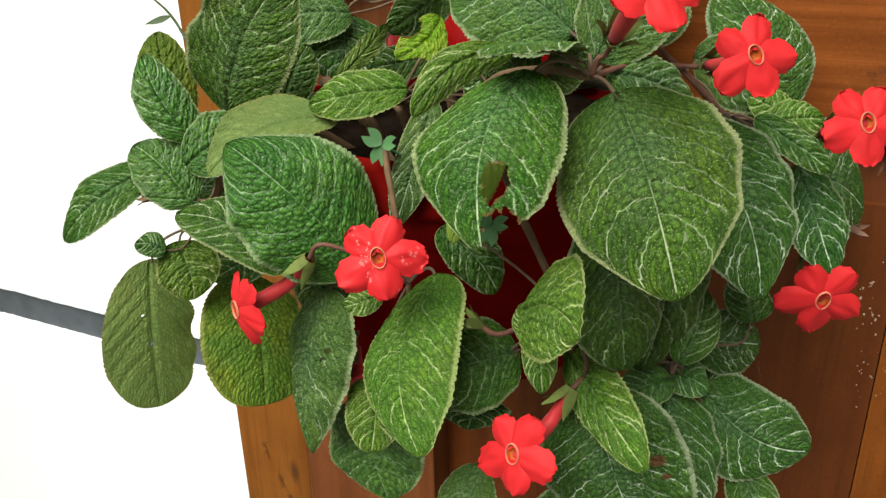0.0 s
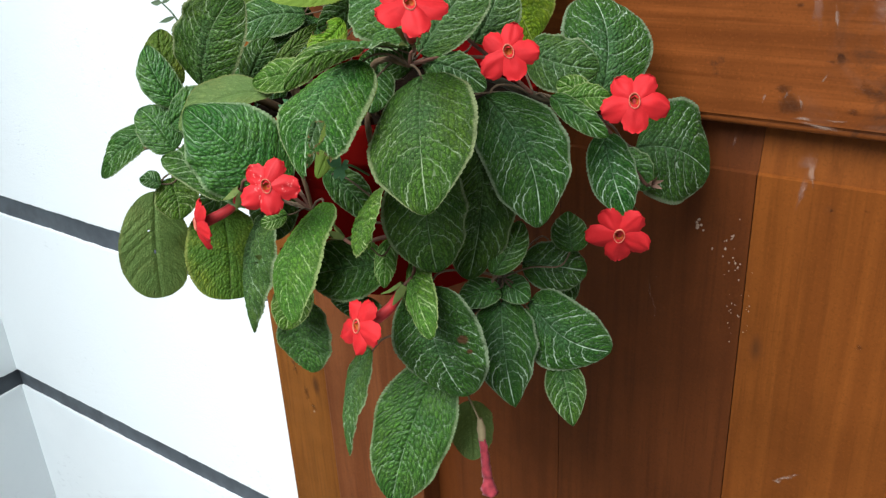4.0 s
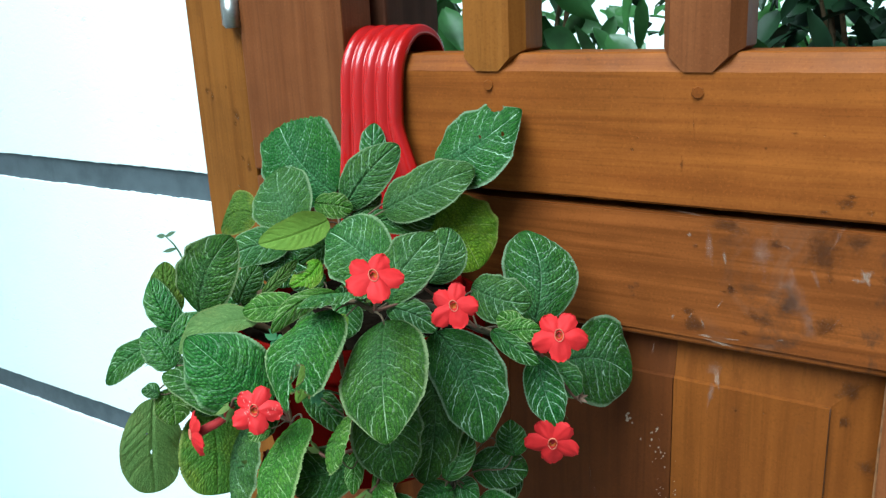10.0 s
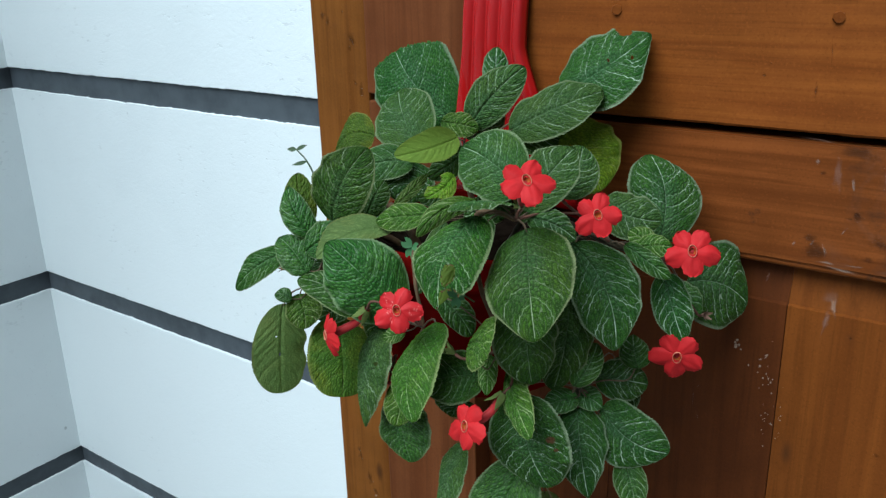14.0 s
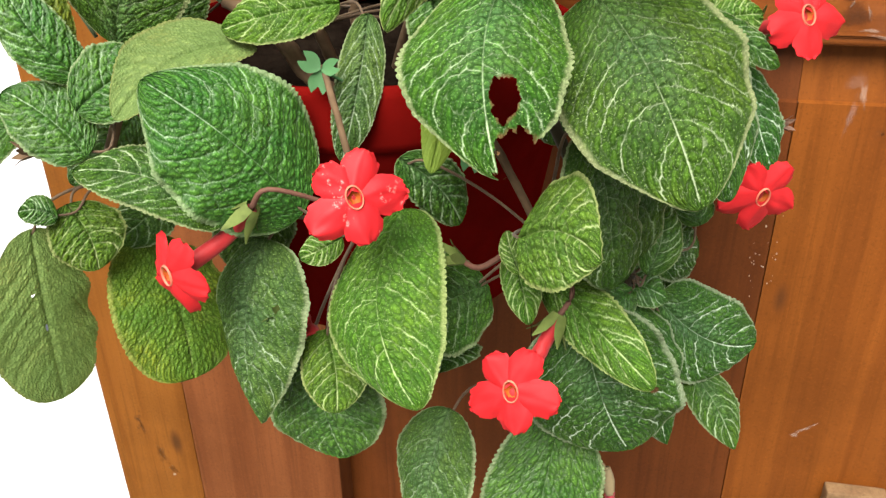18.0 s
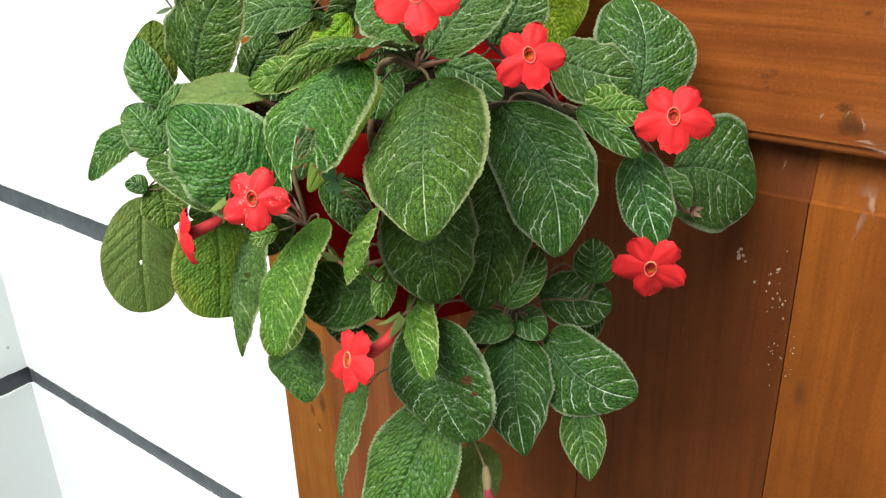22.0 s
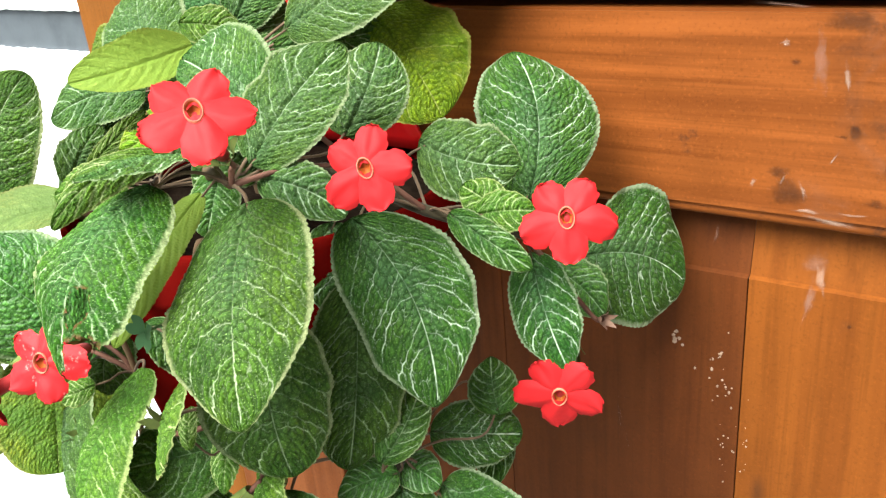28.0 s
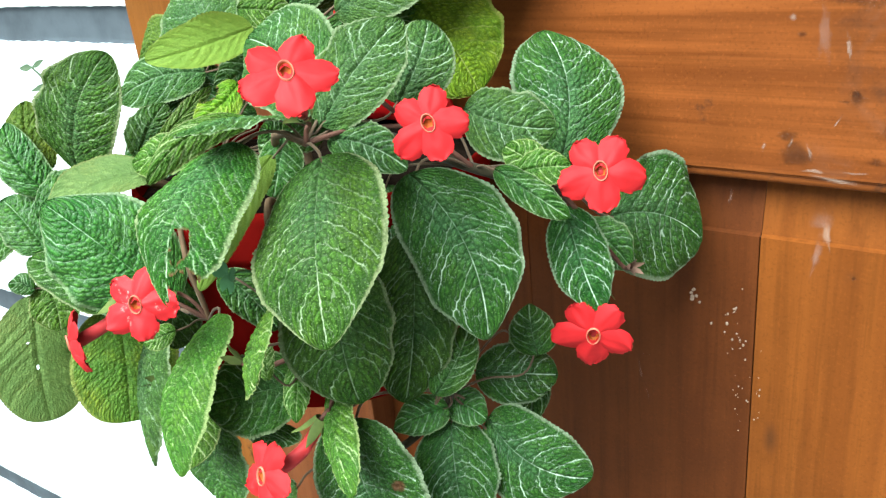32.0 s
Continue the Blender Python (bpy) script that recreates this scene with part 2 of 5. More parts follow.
    rim = ramp01(n, l, val(n, l, "MULTIPLY_ADD", wob2, 0.08, au), 0.948, 1.01)
    c = blend(n, l, val(n, l, "MULTIPLY", rim, val(n, l, "MULTIPLY_ADD", hair, 0.9, 0.1)), c, tuple(0.40 * a + 0.55 * b + d for a, b, d in zip(vein, yellow, (0.05, 0.03, 0.02))))
    c = blend(n, l, ramp01(n, l, val(n, l, "MULTIPLY_ADD", wob2, 0.5, layer["withered"]), 0.55, 0.85), c, brown)
    hsv = n.new("ShaderNodeHueSaturation")
    l.new(val(n, l, "MULTIPLY_ADD", rnd, 0.22, 0.72), hsv.inputs["Value"])
    l.new(val(n, l, "MULTIPLY_ADD", rnd, 0.02, 0.49), hsv.inputs["Hue"])
    l.new(c, hsv.inputs["Color"])
    l.new(hsv.outputs["Color"], bsdf.inputs["Base Color"])
    bsdf.inputs["Roughness"].default_value = 0.52
    bsdf.inputs["Specular IOR Level"].default_value = gloss
    bsdf.inputs["Sheen Weight"].default_value, bsdf.inputs["Sheen Roughness"].default_value = 0.012, 0.4
    thin, both = n.new("ShaderNodeBsdfTranslucent"), n.new("ShaderNodeMixShader")
    l.new(blend(n, l, 0.35, hsv.outputs["Color"], (0.30, 0.42, 0.04)), thin.inputs["Color"])
    both.inputs[0].default_value = glow
    l.new(bsdf.outputs[0], both.inputs[1])
    l.new(thin.outputs[0], both.inputs[2])
    l.new(both.outputs[0], n["Material Output"].inputs["Surface"])
    bump(n, l, bsdf, val(n, l, "MULTIPLY_ADD", hair, 0.6, layer["grain"]), relief, 0.0007)
    return m


WOOD_RAIL = wood("varnished_rail_wood", "x", (0.325, 0.099, 0.015), (0.215, 0.058, 0.009))
WOOD_RED = wood("reddish_rail_wood", "x", (0.260, 0.076, 0.015), (0.140, 0.038, 0.007), wear=0.5, smear=(0.06, 0.20))
WOOD_STILE = wood("brown_stile_wood", "z", (0.220, 0.074, 0.024), (0.155, 0.047, 0.014), wear=0.15)
WOOD_JAMB = wood("yellow_jamb_wood", "z", (0.27, 0.100, 0.017), (0.19, 0.063, 0.009), wear=0.8)
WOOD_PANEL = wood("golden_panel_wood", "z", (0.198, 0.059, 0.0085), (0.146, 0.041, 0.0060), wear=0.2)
# redder, darker boards; part of the darkness is the plant's shade in the colour
WOOD_PANEL_DARK_SHADED = wood("dark_shaded_panel_wood", "z", (0.140, 0.040, 0.0090), (0.100, 0.027, 0.0060), wear=0.2)
WOOD_DARK = wood("dark_post_wood", "z", (0.10, 0.038, 0.020), (0.06, 0.022, 0.012), wear=0.1)
WOOD_PALE = wood("weathered_pale_wood", "z", (0.2940, 0.1814, 0.0892), (0.2100, 0.1210, 0.0595), wear=0.3, rough=0.6, coat=0.0)
WHITE = plaster("white_wall_paint", (0.82, 0.875, 0.885), (0.70, 0.76, 0.78))
GREY = plain("dark_grey_groove_paint", (0.085, 0.10, 0.115), 0.5, vary=0.35, scale=25, relief=0.3)
CONCRETE = plain("grey_concrete", (0.20, 0.195, 0.18), 0.85, vary=0.3, scale=6, relief=0.4)
SOIL = plain("dark_potting_soil", (0.014, 0.010, 0.007), 0.95, vary=0.6, scale=150, relief=1.0)
RED = plain("red_plastic", (0.36, 0.005, 0.006), 0.22, vary=0.12, scale=20, relief=0.03, coat=0.2)
# the handle's red plastic, darkened for the shade under the leaves
POT_SHADED = plain("shaded_red_pot_plastic", (0.12, 0.004, 0.003), 0.93, vary=0.25, scale=30, relief=0.1)
STEEL = plain("worn_steel", (0.42, 0.40, 0.38), 0.35, metal=0.9, vary=0.45, scale=80)
BLACK = plain("gap_shade_black", (0.01, 0.008, 0.006), 0.9)
STEM = plain("hairy_green_brown_stem", (0.036, 0.028, 0.011), 0.8, vary=0.4, scale=120, sheen=0.1)
PETIOLE = plain("hairy_pinkish_petiole", (0.110, 0.072, 0.040), 0.8, vary=0.4, scale=120, sheen=0.1)
STEM_RED = plain("reddish_flower_stalk", (0.130, 0.060, 0.040), 0.7, vary=0.4, scale=150)
BARK = plain("woody_brown_stem", (0.135, 0.085, 0.045), 0.85, vary=0.5, scale=90, relief=0.6)
PETAL = plain("scarlet_petal", (0.47, 0.010, 0.013), 0.7, vary=0.22, scale=90, relief=0.15, sheen=0.0)
TUBE = plain("hairy_red_tube", (0.40, 0.020, 0.022), 0.6, vary=0.3, scale=90, sheen=0.08)
THROAT = plain("cream_throat_rim", (0.54, 0.165, 0.10), 0.6, vary=0.3, scale=150)
THROAT_DARK = plain("rust_throat", (0.40, 0.085, 0.010), 0.7, vary=0.4, scale=150)
CALYX = plain("hairy_green_calyx", (0.115, 0.155, 0.035), 0.75, vary=0.4, scale=150)
SPRIG = plain("grey_green_sprig", (0.065, 0.10, 0.05), 0.7)
CLOVER = plain("fresh_clover_green", (0.055, 0.150, 0.055), 0.6)
CHALK = plain("pale_scuff", (0.34, 0.24, 0.17), 0.8, vary=0.4, scale=200)
PUTTY = plain("brown_putty", (0.26, 0.115, 0.045), 0.8, vary=0.5, scale=120, relief=0.6)
SMUDGE = plain("faint_grey_scuff", (0.21, 0.125, 0.085), 0.7, vary=0.4, scale=200)
QUIRK_SHADE = plain("dark_quirk_shade", (0.085, 0.032, 0.010), 0.5, vary=0.5, scale=120)


def soft_mark(name, colour, rough, amount):
    """A stain or scuff that thins out raggedly towards its rim."""
    m, n, l, bsdf = material(name)
    obj = n.new("ShaderNodeTexCoord").outputs["Object"]
    at = n.new("ShaderNodeAttribute")
    at.attribute_name = "fade"
    grain = val(n, l, "MULTIPLY_ADD", noise_tex(n, l, obj, 110.0, 5, 0.65), 1.3, val(n, l, "MULTIPLY", noise_tex(n, l, obj, 520.0, 3, 0.7), 0.7))
    cover = val(n, l, "MULTIPLY", ramp01(n, l, val(n, l, "MULTIPLY_ADD", at.outputs["Fac"], 0.8, grain), 1.05, 1.75), ramp01(n, l, at.outputs["Fac"], 0.0, 0.35))
    bsdf.inputs["Base Color"].default_value = (*colour, 1)
    bsdf.inputs["Roughness"].default_value = rough
    bsdf.inputs["Specular IOR Level"].default_value = 0.2
    l.new(val(n, l, "MULTIPLY", cover, amount), bsdf.inputs["Alpha"])
    return m


SCUFF = soft_mark("soft_pale_scuff", (0.40, 0.28, 0.21), 0.8, 0.40)
HAZE = soft_mark("faint_pinkish_scuff", (0.34, 0.20, 0.15), 0.7, 0.22)
SMUT = soft_mark("soft_dark_stain", (0.030, 0.014, 0.008), 0.6, 0.42)
WITHERED = plain("withered_pink_flower", (0.34, 0.035, 0.05), 0.7, vary=0.5, scale=150, sheen=0.1)
CREAM = plain("cream_calyx", (0.30, 0.24, 0.13), 0.75)
# garden leaf darkened for the shaded foliage behind the right-hand light
GARDEN_SHADED = plain("shaded_garden_leaf", (0.022, 0.052, 0.020), 0.4, vary=0.6, scale=12)
GARDEN = plain("garden_leaf", (0.085, 0.210, 0.050), 0.35, vary=0.6, scale=12)
DUFF = plain("garden_leaf_litter", (0.16, 0.13, 0.10), 0.9, vary=0.7, scale=14, relief=1.0)

VEINED = leaf_material("veined_green_leaf", (0.026, 0.088, 0.008), (0.058, 0.152, 0.013), (0.50, 0.63, 0.38), 0.64, (0.120, 0.150, 0.010), 0.22, haze=0.34, specks=0.62, crease_shade=0.38)
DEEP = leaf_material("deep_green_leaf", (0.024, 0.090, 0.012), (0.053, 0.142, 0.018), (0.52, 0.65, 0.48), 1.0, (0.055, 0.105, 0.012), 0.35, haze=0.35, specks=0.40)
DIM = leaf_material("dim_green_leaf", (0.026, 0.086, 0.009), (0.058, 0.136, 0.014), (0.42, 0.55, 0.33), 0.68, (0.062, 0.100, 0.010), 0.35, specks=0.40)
QUILTED = leaf_material("quilted_green_leaf", (0.030, 0.124, 0.012), (0.066, 0.190, 0.018), (0.42, 0.58, 0.36), 0.62, (0.090, 0.150, 0.013), 0.35, relief=0.18, gloss=0.28, haze=0.05, crease_shade=0.40, specks=0.40)
SILVER = leaf_material("silvery_green_leaf", (0.038, 0.106, 0.020), (0.075, 0.156, 0.030), (0.46, 0.60, 0.40), 0.75, (0.090, 0.145, 0.016), 0.4, haze=0.28, specks=0.6, crease_shade=0.48)
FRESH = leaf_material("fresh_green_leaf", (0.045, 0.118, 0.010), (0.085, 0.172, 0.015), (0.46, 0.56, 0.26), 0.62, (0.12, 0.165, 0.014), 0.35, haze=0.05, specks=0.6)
OLIVE = leaf_material("olive_ageing_leaf", (0.130, 0.215, 0.060), (0.190, 0.275, 0.080), (0.085, 0.13, 0.03), 0.45, (0.20, 0.22, 0.06), 0.6, glow=0.22, crease_shade=0.85, haze=0.0, specks=0.3)
YELLOW = leaf_material("yellowing_leaf", (0.115, 0.245, 0.010), (0.220, 0.360, 0.016), (0.42, 0.48, 0.14), 0.6, (0.20, 0.24, 0.013), 0.75, crease_shade=0.5, glow=0.15, haze=0.0)
MOTTLED = leaf_material("mottled_yellow_green_leaf", (0.060, 0.135, 0.014), (0.115, 0.200, 0.020), (0.26, 0.32, 0.10), 0.4, (0.22, 0.24, 0.02), 0.65, glow=0.15, crease_shade=0.55, haze=0.0)
PALE = leaf_material("pale_leaf_underside", (0.205, 0.345, 0.050), (0.280, 0.430, 0.070), (0.13, 0.22, 0.030), 0.55, (0.20, 0.26, 0.03), 0.4, relief=0.10, glow=0.35, crease_shade=0.9, haze=0.0, specks=0.12)


# ---- builders ----
def tidy(ob, mat, smooth=False):
    ob.data.materials.append(mat)
    if smooth:
        for f in ob.data.polygons:
            f.use_smooth = True
    return ob


def from_bm(name, bm, mat, parent=None, label="", smooth=False):
    me = bpy.data.meshes.new(name)
    bm.normal_update()
    bm.to_mesh(me)
    bm.free()
    ob = tidy(new(name, me), mat, smooth)
    if parent:
        ob.parent = parent
    if label:
        ob["label"] = label
    return ob


def box(name, lo, hi, mat, parent=None, label="", bevel=0.002, rough=0.0):
    """A box between two corners with softened, slightly uneven edges."""
    bm = bmesh.new()
    bmesh.ops.create_cube(bm, size=1)
    for v in bm.verts:
        v.co = Vector([lo[i] + (hi[i] - lo[i]) * (v.co[i] + 0.5) for i in range(3)])
    if bevel:
        bmesh.ops.bevel(bm, geom=bm.edges[:], offset=bevel, segments=2, affect="EDGES", profile=0.6)
    if rough:
        for v in bm.verts:
            v.co += Vector([random.uniform(-rough, rough) for _ in range(3)])
    return from_bm(name, bm, mat, parent, label)


def sheet(name, verts, faces, mat, parent=None, label="", smooth=True):
    me = bpy.data.meshes.new(name)
    me.from_pydata(verts, [], faces)
    ob = tidy(new(name, me), mat, smooth)
    if parent:
        ob.parent = parent
    if label:
        ob["label"] = label
    return ob


def grid_faces(rows, cols, close=False):
    out = []
    for i in range(rows - 1):
        for j in range(cols if close else cols - 1):
            k = (j + 1) % cols
            out.append((i * cols + j, i * cols + k, (i + 1) * cols + k, (i + 1) * cols + j))
    return out


def bez(points, n):
    """A smooth line through the given points (Catmull-Rom), n steps a span."""
    p = [Vector(q) for q in points]
    p = [2 * p[0] - p[1]] + p + [2 * p[-1] - p[-2]]
    out = []
    for i in range(1, len(p) - 2):
        a, b, c, d = p[i - 1:i + 3]
        for k in range(n):
            t = k / n
            out.append(0.5 * (2 * b + (c - a) * t + (2 * a - 5 * b + 4 * c - d) * t * t + (3 * b - a - 3 * c + d) * t ** 3))
    return out + [p[-2]]


def rod(name, points, radii, mat, parent=None, label="", sides=8, steps=6, lumpy=0.0):
    """A round stalk along a smooth line, tapering through the radii."""
    line = bez(points, steps)
    verts, side = [], Vector((0.31, 0.52, 0.79))
    for i, p in enumerate(line):
        d = (line[min(i + 1, len(line) - 1)] - line[max(i - 1, 0)]).normalized()
        x = d.cross(side).normalized()
        y = d.cross(x)
        s = i / (len(line) - 1) * (len(radii) - 1)
        k = min(int(s), len(radii) - 2)
        r = radii[k] + (radii[k + 1] - radii[k]) * (s - k)
        for j in range(sides):
            a = 2 * math.pi * j / sides
            q = r * (1 + lumpy * noise.noise(p * 300 + Vector((j, 0, 0))))
            verts.append(p + x * q * math.cos(a) + y * q * math.sin(a))
    faces = grid_faces(len(line), sides, True)
    faces += [tuple(range(sides))[::-1], tuple(range(len(verts) - sides, len(verts)))]
    return sheet(name, verts, faces, mat, parent, label)


def empty(name, place):
    e = new(name)
    e.location = place
    e.empty_display_size = 0.02
    return e


def stand(ob, parent):
    """Hang a part built in world places under a thing whose Empty is not at the origin."""
    ob.parent = parent
    ob.matrix_parent_inverse = Matrix.Translation(parent.location).inverted()
    return ob


# ---- ground and walls ----
def ragged_panel(name, x0, x1, z0, z1, y, depth, parent, turn=None):
    """One plastered wall field between two grooves, its edges ragged with paint."""
    bm = bmesh.new()
    n = max(8, int((x1 - x0) / 0.0025))
    rows = []
    for i in range(n + 1):
        x = x0 + (x1 - x0) * i / n
        top = z1 + 0.0011 * noise.noise((x * 160, z1 * 7, 1)) + 0.0010 * noise.noise((x * 47, z1 * 7, 3)) + 0.0006 * noise.noise((x * 9, z1 * 7, 4)) - 0.001
        low = z0 + 0.0010 * noise.noise((x * 170, z0 * 7, 2)) + 0.0009 * noise.noise((x * 51, z0 * 7, 5)) + 0.0006 * noise.noise((x * 9, z0 * 5, 6)) + 0.001
        rows.append([bm.verts.new(c) for c in ((x, y + depth, top), (x, y + 0.0006, top), (x, y, top - 0.0008), (x, y, low + 0.0008), (x, y + 0.0006, low), (x, y + depth, low))])
    for a, b in zip(rows, rows[1:]):
        for k in range(5):
            bm.faces.new((a[k], a[k + 1], b[k + 1], b[k]))
    if turn:
        bmesh.ops.transform(bm, matrix=turn, verts=bm.verts[:])
    ob = from_bm(name, bm, WHITE)
    ob.parent = parent
    return ob


ground = sheet("ground", [(-60, -60, 0), (60, -60, 0), (60, 60, 0), (-60, 60, 0)], [(0, 1, 2, 3)], CONCRETE, smooth=False)
tagged(ground, "grey concrete paving in front of the door", "ground", kind="structure")

GROOVES = [(-0.0 + 0.3515 * k + 0.0465 - 0.0315, 0.3515 * k + 0.0465) for k in range(0, 8)]
wall_north = box("wall_north", (-1.30, 0.5345, 0), (-0.481, 0.66, 2.45), GREY, bevel=0)
tagged(wall_north, "white rendered wall with dark grey painted grooves", "wall", kind="structure")
wall_west = box("wall_west", (-1.30, -1.6, 0), (-1.1845, 0.5345, 2.45), GREY, bevel=0)
tagged(wall_west, "white rendered side wall with dark grey grooves", "wall", kind="structure")
for (a0, a1), (b0, b1) in zip(GROOVES, GROOVES[1:]):
    ragged_panel("wall_field", -1.182, -0.480, a1, b0, 0.530, 0.015, wall_north)
    ragged_panel("wall_field", -1.6, 0.5305, a1, b0, -1.195 + 0.015, 0.015, wall_west, Matrix(((0, -1, 0, -2.36), (1, 0, 0, 0), (0, 0, 1, 0), (0, 0, 0, 1))))
wall_east = box("wall_east", (0.425, 0.532, 0), (3.2, 0.66, 2.45), WHITE, bevel=0.004)
tagged(wall_east, "plain white rendered wall beside the door", "wall", kind="structure")
wall_over = box("wall_over_door", (-0.481, 0.532, 2.14), (0.425, 0.66, 2.45), WHITE, bevel=0.004)
tagged(wall_over, "white rendered wall over the door", "wall", kind="structure")

# ---- door frame ----
frame_1 = empty("door_frame", (-0.44, 0.55, 0))
tagged(frame_1, "yellow-brown varnished wooden door frame, stained and chipped", "door frame", kind="structure")
for x0, x1 in ((-0.4800, -0.4015), (0.340, 0.425)):
    stand(box("jamb", (x0, 0.519, 0), (x1, 0.60, 2.14), WOOD_JAMB, bevel=0.0025), frame_1)
stand(box("head", (-0.4015, 0.521, 2.055), (0.340, 0.60, 2.14), WOOD_RAIL, bevel=0.0025), frame_1)
stand(box("inner_post", (-0.40, 0.575, 0.05), (-0.262, 0.668, 2.05), WOOD_DARK, bevel=0.003), frame_1)

# ---- the door: an upper leaf with open lights and a lower panelled leaf ----
door_1 = empty("door_1", (-0.03, 0.54, 0.02))
tagged(door_1, "closed two-part varnished wooden door with panel and open lights", "door", kind="structure")


def dpart(ob):
    return stand(ob, door_1)


YF, YB = 0.5235, 0.560
dpart(box("upper_stile", (-0.4000, 0.5155, 1.1165), (-0.2680, YB, 2.05), WOOD_STILE, bevel=0.002))
dpart(box("lower_stile", (-0.4000, 0.5165, 0.03), (-0.2680, YB, 1.1092), WOOD_STILE, bevel=0.002))
dpart(box("upper_stile", (0.2900, 0.5185, 1.1165), (0.3385, YB, 2.05), WOOD_STILE, bevel=0.002))
bm = bmesh.new()
outline = [(0.2020, 0.03), (0.3385, 0.03), (0.3385, 1.1094), (0.2352, 1.1094), (0.2352, 1.0225), (0.2020, 1.0078)]
ring_a, ring_b = [bm.verts.new((x, 0.5217, z)) for x, z in outline], [bm.verts.new((x, YB, z)) for x, z in outline]
bm.faces.new(ring_a[::-1])
bm.faces.new(ring_b)
for k in range(6):
    bm.faces.new((ring_a[k], ring_a[(k + 1) % 6], ring_b[(k + 1) % 6], ring_b[k]))
bmesh.ops.recalc_face_normals(bm, faces=bm.faces[:])
bmesh.ops.bevel(bm, geom=bm.edges[:], offset=0.0012, segments=2, affect="EDGES")
dpart(from_bm("lower_stile", bm, WOOD_STILE))


def chamfer_rail(name, x0, x1, z0, z1, y, mat, top=0.014, deep=0.007):
    """A rail whose upper front edge is cut back in a broad chamfer."""
    prof = [(YB, z0 + 0.002), (y + 0.002, z0), (y, z0 + 0.002), (y, z1 - top), (y + deep, z1 - 0.001), (y + deep + 0.002, z1), (YB, z1)]
    n = 40
    verts = [(x0 + (x1 - x0) * i / n, p[0] + 0.0006 * noise.noise((i * 0.7, k, 3)), p[1] + 0.0007 * noise.noise((i * 0.9, k, 8))) for i in range(n + 1) for k, p in enumerate(prof)]
    m = len(prof)
    faces = [(i * m + k, i * m + (k + 1) % m, (i + 1) * m + (k + 1) % m, (i + 1) * m + k) for i in range(n) for k in range(m)]
    faces += [tuple(range(m)), tuple(range(n * m, n * m + m))[::-1]]
    return dpart(sheet(name, verts, faces, mat, smooth=False))


chamfer_rail("upper_bottom_rail", -0.2680, 0.2898, 1.1165, 1.2320, 0.5185, WOOD_RAIL)
dpart(box("upper_top_rail", (-0.2680, 0.5185, 1.94), (0.2898, YB, 2.05), WOOD_RAIL))
bm = bmesh.new()
outline = [(-0.2680, 1.0085), (0.2020, 1.0085), (0.2348, 1.0232), (0.2348, 1.1096), (-0.2680, 1.1096)]
ring_a, ring_b = [bm.verts.new((x, 0.5215, z)) for x, z in outline], [bm.verts.new((x, YB, z)) for x, z in outline]
bm.faces.new(ring_a[::-1])
bm.faces.new(ring_b)
for k in range(5):
    bm.faces.new((ring_a[k], ring_a[(k + 1) % 5], ring_b[(k + 1) % 5], ring_b[k]))
bmesh.ops.recalc_face_normals(bm, faces=bm.faces[:])
bmesh.ops.bevel(bm, geom=bm.edges[:], offset=0.0016, segments=2, affect="EDGES")
dpart(from_bm("lower_top_rail", bm, WOOD_RED))
dpart(box("lower_bottom_rail", (-0.2680, 0.5215, 0.03), (0.2020, YB, 0.24), WOOD_RED, bevel=0.0025))
# black strip added behind the open gap, standing for the shade in it
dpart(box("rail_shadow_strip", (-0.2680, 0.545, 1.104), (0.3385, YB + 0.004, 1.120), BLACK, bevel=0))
# ovolo bead under the middle rail
rod_pts = [(-0.268, 0.5275, 1.0065), (-0.03, 0.5272, 1.0068), (0.202, 0.5275, 1.0065)]
dpart(rod("bead", rod_pts, [0.0038, 0.0038], WOOD_RED, sides=10, steps=4))


def muntin(xc, half, mat):
    """An upright bar, its foot cut to an octagon where it laps the rail."""
    bm = bmesh.new()
    f, s, zb = 0.5165, 0.0085, 1.2180
    cut = 0.011
    front = [(xc - half + cut, zb), (xc + half - cut, zb), (xc + half, zb + cut), (xc + half, 1.945), (xc - half, 1.945), (xc - half, zb + cut)]
    a = [bm.verts.new((x, f, z)) for x, z in front]
    wide = [(-s * 0.2, 0), (s * 0.2, 0), (s, 0.006), (s, 0), (-s, 0), (-s, 0.006)]
    b = [bm.verts.new((x + dx, f + 0.014, z + dz)) for (x, z), (dx, dz) in zip(front, wide)]
    c = [bm.verts.new((x + dx, YB, z + dz)) for (x, z), (dx, dz) in zip(front, wide)]
    bm.faces.new(a)
    for r, q in ((a, b), (b, c)):
        for i in range(6):
            bm.faces.new((r[i], r[(i + 1) % 6], q[(i + 1) % 6], q[i]))
    bmesh.ops.recalc_face_normals(bm, faces=bm.faces[:])
    return dpart(from_bm("muntin", bm, mat))


for xc, mat in ((-0.1165, WOOD_JAMB), (0.0595, WOOD_STILE)):
    muntin(xc, 0.0215, mat)


